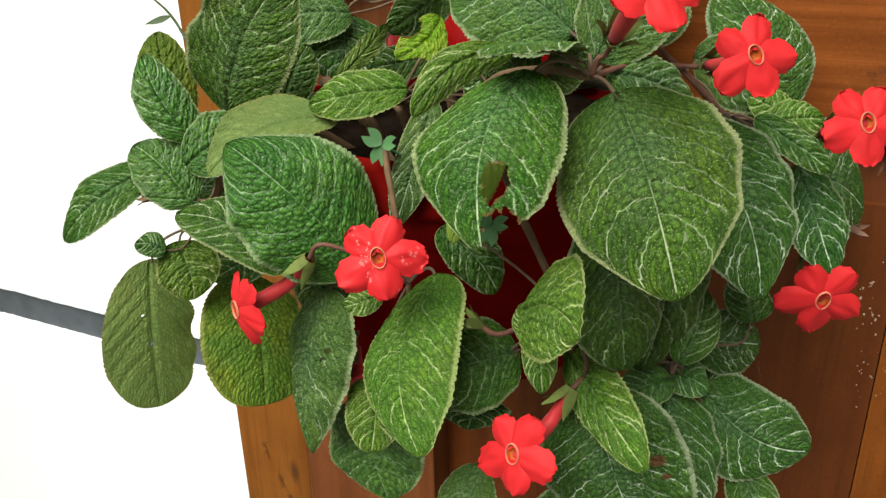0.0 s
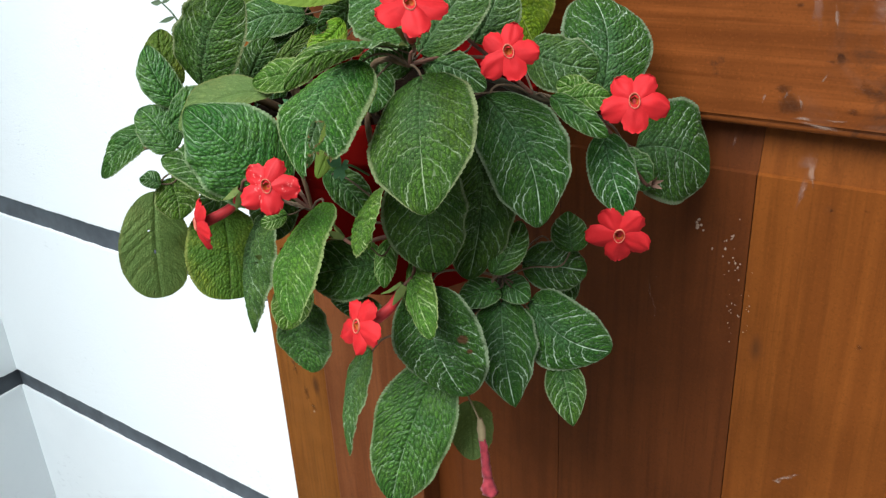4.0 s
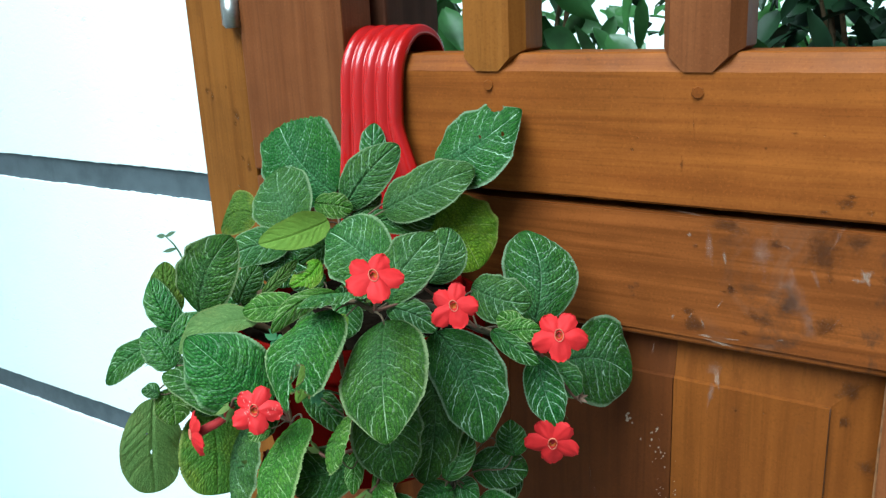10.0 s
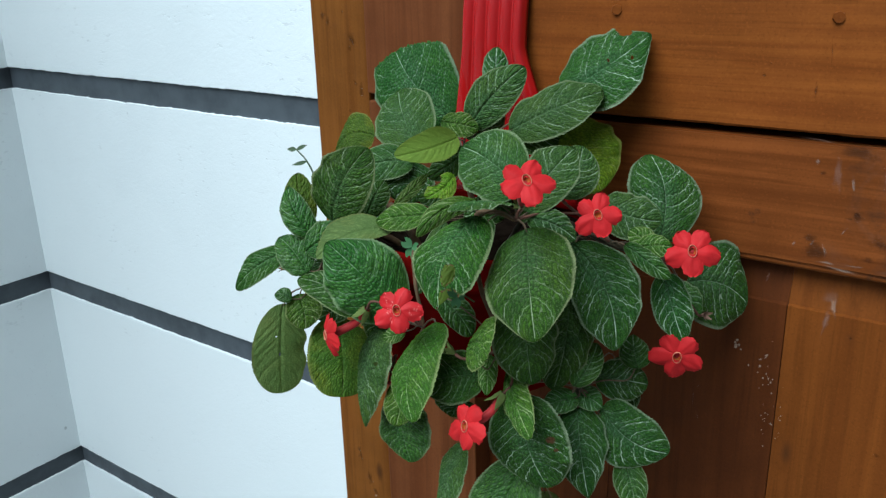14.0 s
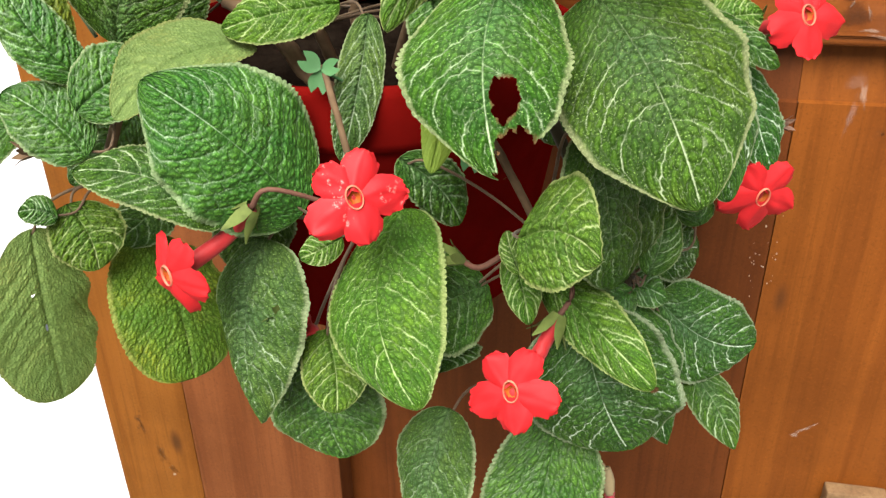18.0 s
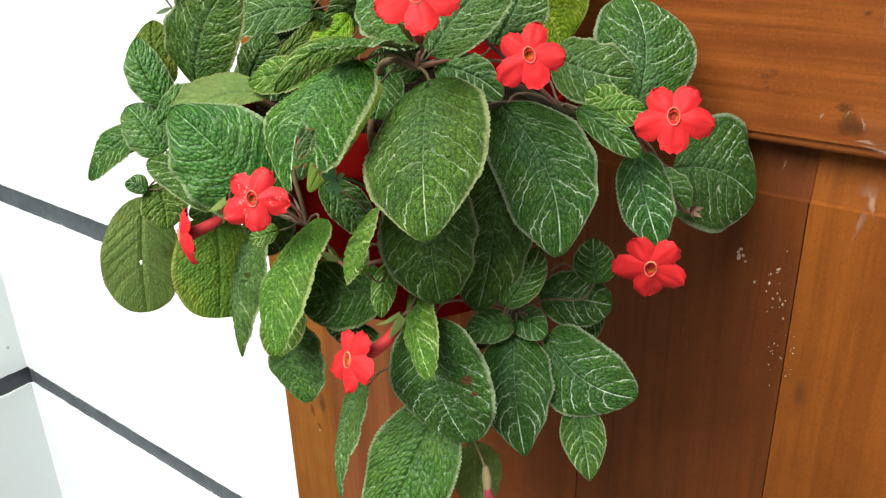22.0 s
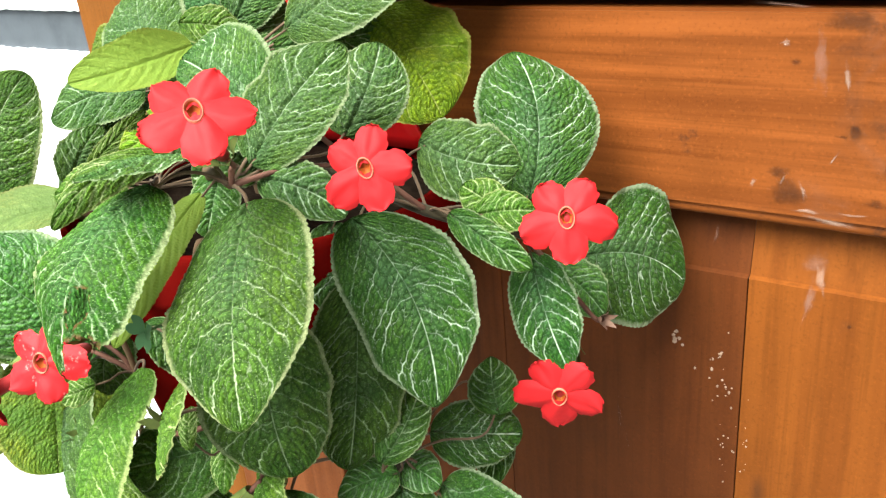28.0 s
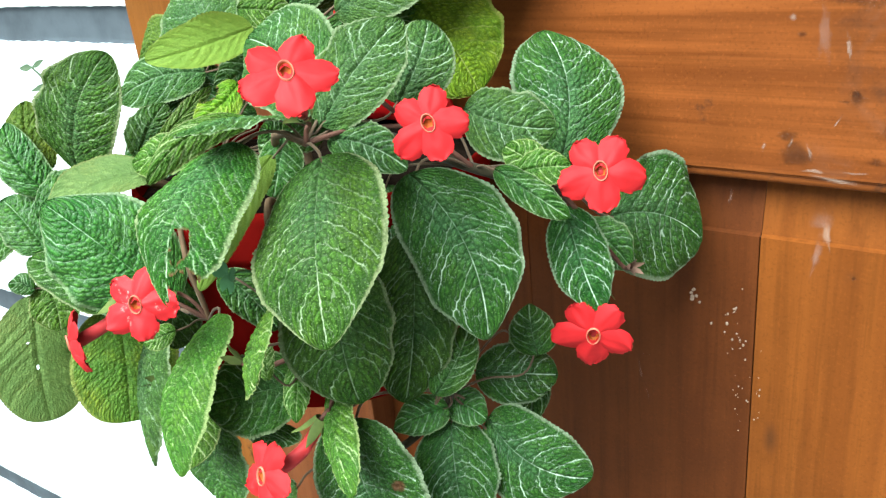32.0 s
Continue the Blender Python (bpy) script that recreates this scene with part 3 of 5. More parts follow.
def raised_board(x0, x1, mat, left=False, right=False):
    """One upright board of the raised panel, bevelled where it meets the frame."""
    y0, y1, zt, zl = 0.5335, 0.5445, 1.0065, 0.24
    bz = 0.040
    bm = bmesh.new()
    xa, xb = x0 + (0.037 if left else 0.00015), x1 - (0.037 if right else 0.00015)
    outer = [(x0 + 0.0001, zl), (x1 - 0.0001, zl), (x1 - 0.0001, zt), (x0 + 0.0001, zt)]
    inner = [(xa, zl + bz), (xb, zl + bz), (xb, zt - bz), (xa, zt - bz)]
    o = [bm.verts.new((x, y1, z)) for x, z in outer]
    i2 = [bm.verts.new((x, y0 + 0.0030, z)) for x, z in inner]
    i1 = [bm.verts.new((x + (0.00025 if x < (x0 + x1) / 2 else -0.00025), y0, z + (0.0012 if z < 0.6 else -0.0012))) for x, z in inner]
    bk = [bm.verts.new((x, 0.552, z)) for x, z in outer]
    for r, q in ((bk, o), (i2, i1)):
        for k in range(4):
            bm.faces.new((r[k], r[(k + 1) % 4], q[(k + 1) % 4], q[k]))
    # bevels only where the board meets the frame; plain joints elsewhere
    for k in range(4):
        bm.faces.new((o[k], o[(k + 1) % 4], i2[(k + 1) % 4], i2[k]))
    bm.faces.new(i1)
    bmesh.ops.recalc_face_normals(bm, faces=bm.faces[:])
    return dpart(from_bm("panel_board", bm, mat))


raised_board(-0.268, -0.112, WOOD_PANEL_DARK_SHADED, left=True)
raised_board(-0.112, 0.0440, WOOD_PANEL_DARK_SHADED)
raised_board(0.0440, 0.2020, WOOD_PANEL, right=True)
dpart(rod("putty_line", [(0.2005, 0.5375, 1.004), (0.2000, 0.5370, 0.80), (0.2005, 0.5375, 0.55)], [0.0010, 0.0014, 0.0008], PUTTY, sides=6, lumpy=0.8))
# dark rods standing for the shade of a fine sunk line round the raised field
dpart(rod("panel_quirk", [(-0.231, 0.5352, 0.9650), (-0.10, 0.5354, 0.9646), (0.03, 0.5352, 0.9650), (0.1640, 0.5353, 0.9653)], [0.0005, 0.0008, 0.0006, 0.0007], QUIRK_SHADE, sides=6, lumpy=0.8))
dpart(rod("panel_quirk", [(0.1648, 0.5353, 0.9653), (0.1650, 0.5352, 0.88), (0.1648, 0.5353, 0.75), (0.1650, 0.5352, 0.50)], [0.0007, 0.0005, 0.0006, 0.0005], QUIRK_SHADE, sides=6, lumpy=0.8))
# black strip added in the jamb joint to give its shade
dpart(box("joint_shadow", (-0.4013, 0.5300, 0.03), (-0.4003, 0.5600, 2.05), BLACK, bevel=0))
# pegs in the rail
for px, pz in ((-0.1165, 1.2065), (0.0600, 1.2035)):
    bm = bmesh.new()
    bmesh.ops.create_cone(bm, cap_ends=True, segments=7, radius1=0.0048, radius2=0.0042, depth=0.004, matrix=pose(px, 0.5180, pz, 90, 0, 20))
    dpart(from_bm("peg", bm, WOOD_RAIL))
# hinge knuckle between jamb and stile
hinge = empty("hinge", (-0.405, 0.512, 1.30))
tagged(hinge, "worn steel door hinge between jamb and stile", "hinge")
for k in range(3):
    bm = bmesh.new()
    bmesh.ops.create_cone(bm, cap_ends=True, segments=20, radius1=0.0085, radius2=0.0085, depth=0.0295, matrix=pose(-0.4055, 0.5120, 1.2745 + 0.031 * k))
    bmesh.ops.bevel(bm, geom=[e for e in bm.edges if abs(e.verts[0].co.z - e.verts[1].co.z) < 1e-5], offset=0.001, segments=2, affect="EDGES")
    stand(from_bm("knuckle", bm, STEEL, smooth=True), hinge)
stand(box("hinge_leaf", (-0.425, 0.5165, 1.262), (-0.4015, 0.5195, 1.352), STEEL, bevel=0.0005), hinge)
# small block of paler wood fixed low on the panel
block = box("wood_block", (0.116, 0.520, 0.585), (0.160, 0.5336, 0.668), WOOD_PALE, bevel=0.0025)
tagged(block, "small pale weathered wood block fixed on the panel", "wood block")

# ---- red hanging pot with its hook handle ----
hanging_pot = empty("hanging_pot", (-0.19, 0.412, 0.90))
tagged(hanging_pot, "red plastic hanging pot hooked over the door rail", "plant pot")
PX, PY = -0.19, 0.4165


def pot_ring(r, z, n=64):
    return [(PX + r * math.cos(2 * math.pi * k / n), min(0.512, PY + r * math.sin(2 * math.pi * k / n)), z) for k in range(n)]


rings = [(0.0, 0.902), (0.076, 0.902), (0.081, 0.905), (0.099, 1.004), (0.101, 1.006), (0.1045, 1.007), (0.1055, 1.011), (0.1065, 1.030), (0.1057, 1.034), (0.104, 1.035), (0.1030, 1.032), (0.101, 1.006), (0.094, 0.98), (0.0, 0.98)]
pv = [p for r, z in rings for p in pot_ring(r, z)]
stand(sheet("pot_body", pv, grid_faces(len(rings), 64, True), POT_SHADED), hanging_pot)
sv = []
for i in range(9):
    for p in pot_ring(0.1015 * i / 8, 1.026 - 0.003 * (i / 8) ** 4):
        sv.append((p[0], p[1], p[2] + 0.006 * noise.noise(Vector(p) * 60) + 0.003 * noise.noise(Vector(p) * 200)))
stand(sheet("soil", sv, grid_faces(9, 64, True), SOIL, label="dark crumbly potting soil"), hanging_pot)


def hook_handle():
    """A broad ribbed band that rises from the pot's back and hooks over the rail."""
    path = bez([(0, 0.499, 1.030), (0, 0.5005, 1.085), (0, 0.5030, 1.140), (0, 0.5060, 1.195), (0, 0.5130, 1.228), (0, 0.5330, 1.2480), (0, 0.5570, 1.2500), (0, 0.5780, 1.2370), (0, 0.5860, 1.208), (0, 0.5865, 1.165)], 7)
    n, verts = 76, []
    for i, p in enumerate(path):
        d = (path[min(i + 1, len(path) - 1)] - path[max(i - 1, 0)]).normalized()
        out = Vector((0, -d.z, d.y))
        low = max(0.0, (1.172 - p.z) / 0.122) if i < 35 else 0.0
        half = 0.0345 + 0.018 * low
        bias = 0.034 * low ** 1.2
        for j in range(n + 1):
            s = 2 * j / n - 1
            rib = 0.0054 * abs(math.sin(math.pi * 2.5 * (s + 1))) ** 0.7 * max(0.0, 1 - low * 0.9)
            edge = -0.004 * max(0, abs(s) - 0.9) / 0.1
            verts.append(p + Vector((-0.2335 + half * s + bias * (s + 1) / 2, 0, 0)) + out * (rib + edge + 0.0005))
        for j in range(n, -1, -4):
            s = 2 * j / n - 1
            verts.append(p + Vector((-0.2335 + half * s * 0.985 + bias * (s + 1) / 2, 0, 0)) - out * 0.0032)
    m = n + 1 + len(range(n, -1, -4))
    faces = grid_faces(len(path), m, True)
    faces += [tuple(range(m))[::-1], tuple(range(len(verts) - m, len(verts)))]
    return stand(sheet("hook_handle", verts, faces, RED, label="glossy ribbed red hook handle"), hanging_pot)


hook_handle()

# ---- the plant ----
plant = empty("flowering_plant", (-0.15, 0.40, 1.01))
tagged(plant, "flowering houseplant with hairy veined leaves and scarlet flowers", "plant")
SEED = [0]


SWEEP, REACH = 0.34, 1.40


def lateral(v0, q):
    """Where a side vein that leaves the midrib at v0 has come to at q, on its way to the margin."""
    return v0 + SWEEP * (1 - 0.40 * v0) * q ** REACH


def vein_lines(rng, laterals):
    """Midrib, arching side veins, their spurs and faint cross links, as rows (side, q, v, strength, half-width) of closely set points."""
    rows = []

    def run(sg, pts, s0, s1, w):
        for k, ((qa, va), (qb, vb)) in enumerate(zip(pts[:-1], pts[1:])):
            for f in np.linspace(0, 1, 9)[:-1]:
                g = (k + f) / (len(pts) - 1)
                rows.append((sg, qa + (qb - qa) * f, va + (vb - va) * f, s0 + (s1 - s0) * min(1.0, g * 1.6), w))

    for sg in (-1, 1):
        starts = [0.01 + 0.74 * (i + 0.5 + 0.22 * sg + rng.uniform(-0.14, 0.14)) / laterals for i in range(laterals)]
        for i, v0 in enumerate(starts):
            far = 0.55 + 0.45 * min(1.0, v0 / 0.40)
            power = rng.uniform(0.75, 1.0) * far
            bow = rng.uniform(-0.05, 0.05)
            end = rng.uniform(0.80, 0.93)
            n = 9
            nodes = [(end * k / n, lateral(v0, end * k / n) + bow * math.sin(math.pi * k / n) + 0.007 * (1 if k % 2 else -1) * rng.uniform(0.3, 1.0) * (k > 0)) for k in range(n + 1)]
            run(sg, nodes, 0.50 * far, power, 0.00025)
            for k in range(2, n + 1):
                q, v = nodes[k]
                out = 1 if k % 2 else -1
                dv, dq = rng.uniform(0.022, 0.050), rng.uniform(-0.02, 0.04)
                if rng.rand() < 0.85:
                    run(sg, [(q, v), (q + dq * 0.4, v + out * dv * 0.5), (min(0.97, q + dq * 1.4), v + out * dv)], power * 0.8, power * 0.25, 0.00020)
                if k > 5 and rng.rand() < 0.5:
                    run(sg, [(q, v), (min(0.97, q + 0.06), v - out * 0.020)], power * 0.7, power * 0.2, 0.00024)
        for i in range(laterals - 1):
            for q in np.linspace(0.2, 0.85, 5):
                q += rng.uniform(-0.04, 0.04)
                va, vb = lateral(starts[i], q), lateral(starts[i + 1], q)
                m = (q + rng.uniform(-0.05, 0.05), va + (vb - va) * rng.uniform(0.35, 0.65))
                run(sg, [(q, va), m, (q + rng.uniform(-0.03, 0.06), vb)], 0.42, 0.22, 0.00020)
        run(sg, [(0.0, v) for v in np.linspace(0.02, 0.52, 20)], 0.18, 0.40, 0.00030)
        run(sg, [(0.0, v) for v in np.linspace(0.52, 0.97, 20)], 0.35, 1.0, 0.00032)
    return np.array(rows)


def splat(shape, rows, half, length, width, reach):
    """Soft lines on the blade's grid through the given points."""
    NV, NU = shape[0] - 1, shape[1] - 1
    out = np.zeros(shape)
    ok = (rows[:, 2] > 0.0) & (rows[:, 2] < 1.0)
    rows = rows[ok]
    hv = np.interp(rows[:, 2], np.linspace(0, 1, NV + 1), half)
    fu, fv = (rows[:, 0] * rows[:, 1] + 1) * 0.5 * NU, rows[:, 2] * NV
    ru, rv = max(2, int(reach / (width / NU)) + 1), max(2, int(reach / (length / NV)) + 1)
    for a in range(-ru, ru + 1):
        for b in range(-rv, rv + 1):
            iu, iv = np.rint(fu).astype(int) + a, np.rint(fv).astype(int) + b
            ins = (iu >= 0) & (iu <= NU) & (iv >= 0) & (iv <= NV)
            dx, dy = (iu - fu) * 2 * hv / NU, (iv - fv) * length / NV
            g = rows[:, 3] * np.exp(-(dx * dx + dy * dy) / (rows[:, 4] ** 2))
            np.maximum.at(out, (iv[ins], iu[ins]), g[ins])
    return out


def pebble(x, y, cell, rng):
    """Gap between the nearest and the second nearest of jittered points: small in the creases between blisters."""
    gx, gy = x / cell + 60.0, y / cell + 8.0
    ix, iy = np.floor(gx).astype(int), np.floor(gy).astype(int)
    jx, jy = rng.uniform(0.1, 0.9, (160, 160)), rng.uniform(0.1, 0.9, (160, 160))
    f1, f2 = np.full(x.shape, 9.0), np.full(x.shape, 9.0)
    for a in (-1, 0, 1):
        for b in (-1, 0, 1):
            cx, cy = (ix + a) % 160, (iy + b) % 160
            d = np.hypot(ix + a + jx[cx, cy] - gx, iy + b + jy[cx, cy] - gy)
            f2 = np.minimum(f2, np.maximum(f1, d))
            f1 = np.minimum(f1, d)
    return f2 - f1


def leaf(base, tip, normal, width, mat, joint, arch=0.10, cup=-0.10, quilt=0.0008, cell=0.0033, full=0.47, bend=0.0, peak=0.44, holes=(), label="", curl=0.0, fold=0.0, point=0.15, spots=()):
    """A crenate, quilted leaf blade from its base to its tip, with its stalk running to the joint."""
    SEED[0] += 1
    sd = SEED[0] * 7.31
    base, tip, nrm = Vector(base), Vector(tip), Vector(normal).normalized()
    axis = tip - base
    length = axis.length
    axis.normalize()
    side = axis.cross(nrm).normalized()
    nrm = side.cross(axis)
    NV, NU = int(min(230, max(90, length / 0.00031))), 2 * int(min(78, max(22, width / 0.00084)))
    v = np.linspace(0, 1, NV + 1)[:, None]
    u = np.linspace(-1, 1, NU + 1)[None, :]
    a = full
    b = a * (1 - peak) / peak
    teeth = max(12, int(length / 0.0023))
    laterals = 6 if length > 0.06 else 5
    prof = (np.clip(v, 1e-4, 1) ** a) * (np.clip(1 - v, 1e-4, 1) ** b) / ((peak ** a) * ((1 - peak) ** b))
    prof = prof * (1 - point * np.clip((v - 0.72) / 0.28, 0, 1))
    rng = np.random.RandomState(SEED[0])
    wav = sum(rng.uniform(0.3, 1) * np.sin(2 * np.pi * k * v + rng.uniform(0, 6)) for k in (1, 2)) / 2
    wav2 = sum(rng.uniform(0.3, 1) * np.sin(2 * np.pi * k * v + rng.uniform(0, 6)) for k in (1, 2, 4)) / 2
    au = np.abs(u)
    sgn = np.sign(u)
    lop = np.where(sgn > 0, 1 + 0.05 * wav, 1 + 0.05 * wav2)
    tooth = np.abs(np.sin(np.pi * teeth * v * (1 + 0.05 * wav) + (sgn > 0) * 0.8)) ** 0.6
    edge = np.clip((au - 0.86) / 0.14, 0, 1) ** 1.5
    x = u * 0.5 * width * prof * lop * (1 + edge * (tooth - 0.5) * (0.6 + 0.5 * wav2) * min(0.07, 0.0012 / (0.5 * width)))
    w2 = width * 0.5
    fine = np.array([[noise.noise((uu * 9 + sd, vv * 26, sd)) for uu in u[0]] for vv in v[:, 0]])
    # blisters between the veins
    half = w2 * prof[:, 0]
    lines = vein_lines(rng, laterals)
    vein = splat(x.shape, lines, half, length, width, 0.0011)
    main = lines[lines[:, 4] > 0.00022].copy()
    main[:, 3] = 0.8
    main[:, 4] = 0.0013
    furrow = splat(x.shape, main, half, length, width, 0.0026)
    px, py = (x / length).reshape(-1, 1), np.broadcast_to(v, x.shape).reshape(-1, 1)
    yy = np.broadcast_to(v, x.shape) * length
    wx, wy = x + 0.0005 * fine, yy + 0.0006 * np.roll(fine, 7, 1)
    # cells in rows between the side veins, and a finer grain over them
    space = 0.74 * length / laterals
    rows = max(2, int(round(space / cell)))
    qq = np.clip(au + 0.02 * fine, 0, 1)
    sweep = SWEEP * qq ** REACH
    band = ((np.broadcast_to(v, x.shape) - sweep) / (1 - 0.40 * sweep) - 0.01) / 0.74 * laterals - 0.5 - 0.22 * sgn
    gapd = pebble(np.abs(wx) / cell + 20.0 * (sgn > 0), band * rows + 0.25 * fine, 1.0, rng)
    dome = 1 - np.exp(-(gapd / 0.48) ** 2)
    mesh = pebble(np.abs(wx) / 0.0052 + 20.0 * (sgn > 0) + 0.25 * fine, band * max(1.5, space / 0.0052) + 0.3 * np.roll(fine, 5, 0), 1.0, rng)
    vein = np.maximum(vein, 0.42 * np.exp(-(mesh / 0.045) ** 2) * np.clip(au / 0.1, 0, 1) * (0.65 + 0.35 * np.clip(v / 0.5, 0, 1)))
    grain = 1 - np.exp(-(pebble(wx, wy, 0.00125, rng) / 0.34) ** 2)
    puff = np.abs(np.sin(np.pi * band)) ** 0.7 * np.clip(au / 0.15, 0, 1) * np.clip((1 - au) / 0.12, 0, 1)
    dome = dome * np.clip(1.08 - au ** 6, 0, 1)
    z = quilt * (dome * (1 + 0.35 * fine) - 0.5) + 0.00014 * grain + 0.020 * space * (puff - 0.6) * prof
    z = z - (0.00035 + 0.30 * quilt) * furrow * prof - 0.00020 * vein - 0.6 * quilt * np.exp(-(mesh / 0.20) ** 2)
    z = z - (0.0007 + 0.5 * quilt) * np.exp(-(u / 0.07) ** 2) * (1 - 0.6 * v)
    z = z + cup * w2 * (au ** 2) * prof + fold * w2 * au * prof
    z = z + w2 * 0.10 * (au ** 2.2) * np.where(sgn > 0, wav, wav2) * prof
    z = z + length * arch * (4 * v * (1 - v) - 0.72) - length * curl * np.clip((v - 0.72) / 0.28, 0, 1) ** 2
    z = z + 0.0006 * fine * edge
    x = x + length * bend * 4 * v * (1 - v)
    y = v * length + 0 * u
    co = np.array(base)[None, None, :] + x[..., None] * np.array(side) + y[..., None] * np.array(axis) + z[..., None] * np.array(nrm)
    verts = co.reshape(-1, 3)
    cols = NU + 1
    brown = np.zeros(co.shape[:2])
    keep = np.ones((NV, NU), bool)
    uc, vc = (u[0, 1:] + u[0, :-1]) / 2, (v[1:, 0] + v[:-1, 0]) / 2
    for hu, hv, ru, rv in holes:
        jit = 0.7 * np.array([[noise.noise((q * 8 + sd, r * 26, 2)) + 0.25 * noise.noise((q * 22 + sd, r * 70, 5)) for q in uc] for r in vc])
        d = ((uc[None, :] - hu) / ru) ** 2 + ((vc[:, None] - hv) / rv) ** 2
        keep &= d > 1 + jit
        dv = np.sqrt(((u - hu) / ru) ** 2 + ((v - hv) / rv) ** 2)
        brown = np.maximum(brown, np.clip(1.38 - dv, 0, 1) * 1.3)
    for hu, hv, ru, rv in spots:
        brown = np.maximum(brown, 0.75 * np.clip(1.3 - np.sqrt(((u - hu) / ru) ** 2 + ((v - hv) / rv) ** 2), 0, 1))
    idx = np.arange((NV + 1) * cols).reshape(NV + 1, cols)
    quads = np.stack([idx[:-1, :-1], idx[:-1, 1:], idx[1:, 1:], idx[1:, :-1]], -1)[keep]
    me = bpy.data.meshes.new("leaf")
    nq = len(quads)
    me.vertices.add(len(verts))
    me.vertices.foreach_set("co", verts.astype(np.float32).reshape(-1))
    me.loops.add(nq * 4)
    me.loops.foreach_set("vertex_index", quads.reshape(-1).astype(np.int32))
    me.polygons.add(nq)
    me.polygons.foreach_set("loop_start", np.arange(0, nq * 4, 4, dtype=np.int32))
    me.update(calc_edges=True)
    uvl = me.uv_layers.new(name="blade")
    loops = quads.reshape(-1)
    uvs = np.stack([(u + 0 * v).reshape(-1)[loops], (v + 0 * u).reshape(-1)[loops]], -1)
    uvl.data.foreach_set("uv", uvs.reshape(-1).astype(np.float32))
    uvl = me.uv_layers.new(name="spot")
    uvs = np.stack([px[:, 0][loops], py[:, 0][loops]], -1)
    uvl.data.foreach_set("uv", uvs.reshape(-1).astype(np.float32))
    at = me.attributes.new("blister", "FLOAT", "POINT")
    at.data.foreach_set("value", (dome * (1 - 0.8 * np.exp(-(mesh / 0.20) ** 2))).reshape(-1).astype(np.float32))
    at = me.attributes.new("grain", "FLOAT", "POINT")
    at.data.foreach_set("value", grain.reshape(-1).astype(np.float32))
    at = me.attributes.new("vein", "FLOAT", "POINT")
    at.data.foreach_set("value", vein.reshape(-1).astype(np.float32))
    if holes or spots:
        at = me.attributes.new("withered", "FLOAT", "POINT")
        at.data.foreach_set("value", brown.reshape(-1).astype(np.float32))
    ob = stand(tidy(new("leaf", me), mat, True), plant)
    if label:
        ob["label"] = label
    # stalk: leaves the blade along its axis and sinks to the joint
    j = Vector(joint)
    base = base - nrm * (length * arch * 0.72)
    start = base + axis * 0.004 - nrm * 0.0012
    gap = (j - base).length
    away = (j - base).normalized()
    lead = (-axis * 0.5 + away * 0.8).normalized()
    m1 = base + lead * min(0.012, gap * 0.3) - nrm * 0.001
    m2 = m1 * 0.5 + j * 0.5 + Vector((0, 0, min(0.003, gap * 0.1)))
    r = 0.0005 + 0.0040 * width
    st = rod("petiole", [start, m1, m2, j], [r * 0.8, r, r, r * 1.1], PETIOLE, sides=7, steps=5)
    st.parent = ob
    return ob


def petal(parent, mat, m, r0, r1, half, sd, flop):
    """One rounded, finely fringed lobe."""
    nr, na = 18, 22
    verts = []
    for i in range(nr + 1):
        t = math.sin(0.5 * math.pi * i / nr)
        w = half * (0.62 + 0.38 * math.sin(math.pi * t / 1.16)) if t < 0.58 else half * math.sqrt(max(0.0, 1 - ((t - 0.58) / 0.42) ** 2))
        for k in range(na + 1):
            s = 2 * k / na - 1
            fringe = 0.040 * math.sin(k * 2.9 + i * 1.3 + sd) * abs(s) ** 8
            rr = r0 + (r1 - r0) * (t + fringe)
            x = w * (s + fringe)
            zz = -flop * t * t * r1 + 0.05 * r1 * math.sin(2.3 * s + sd) * t - 0.15 * r1 * (s * s) * (w / half) + 0.05 * r1 * noise.noise((s * 1.6, t * 2.2, sd)) - 0.06 * r1 * math.exp(-(s / 0.16) ** 2) * t * (1 - t)
            verts.append(m @ Vector((x, rr, zz)))
    ob = sheet("petal", verts, grid_faces(nr + 1, na + 1), mat)
    ob.parent = parent
    return ob


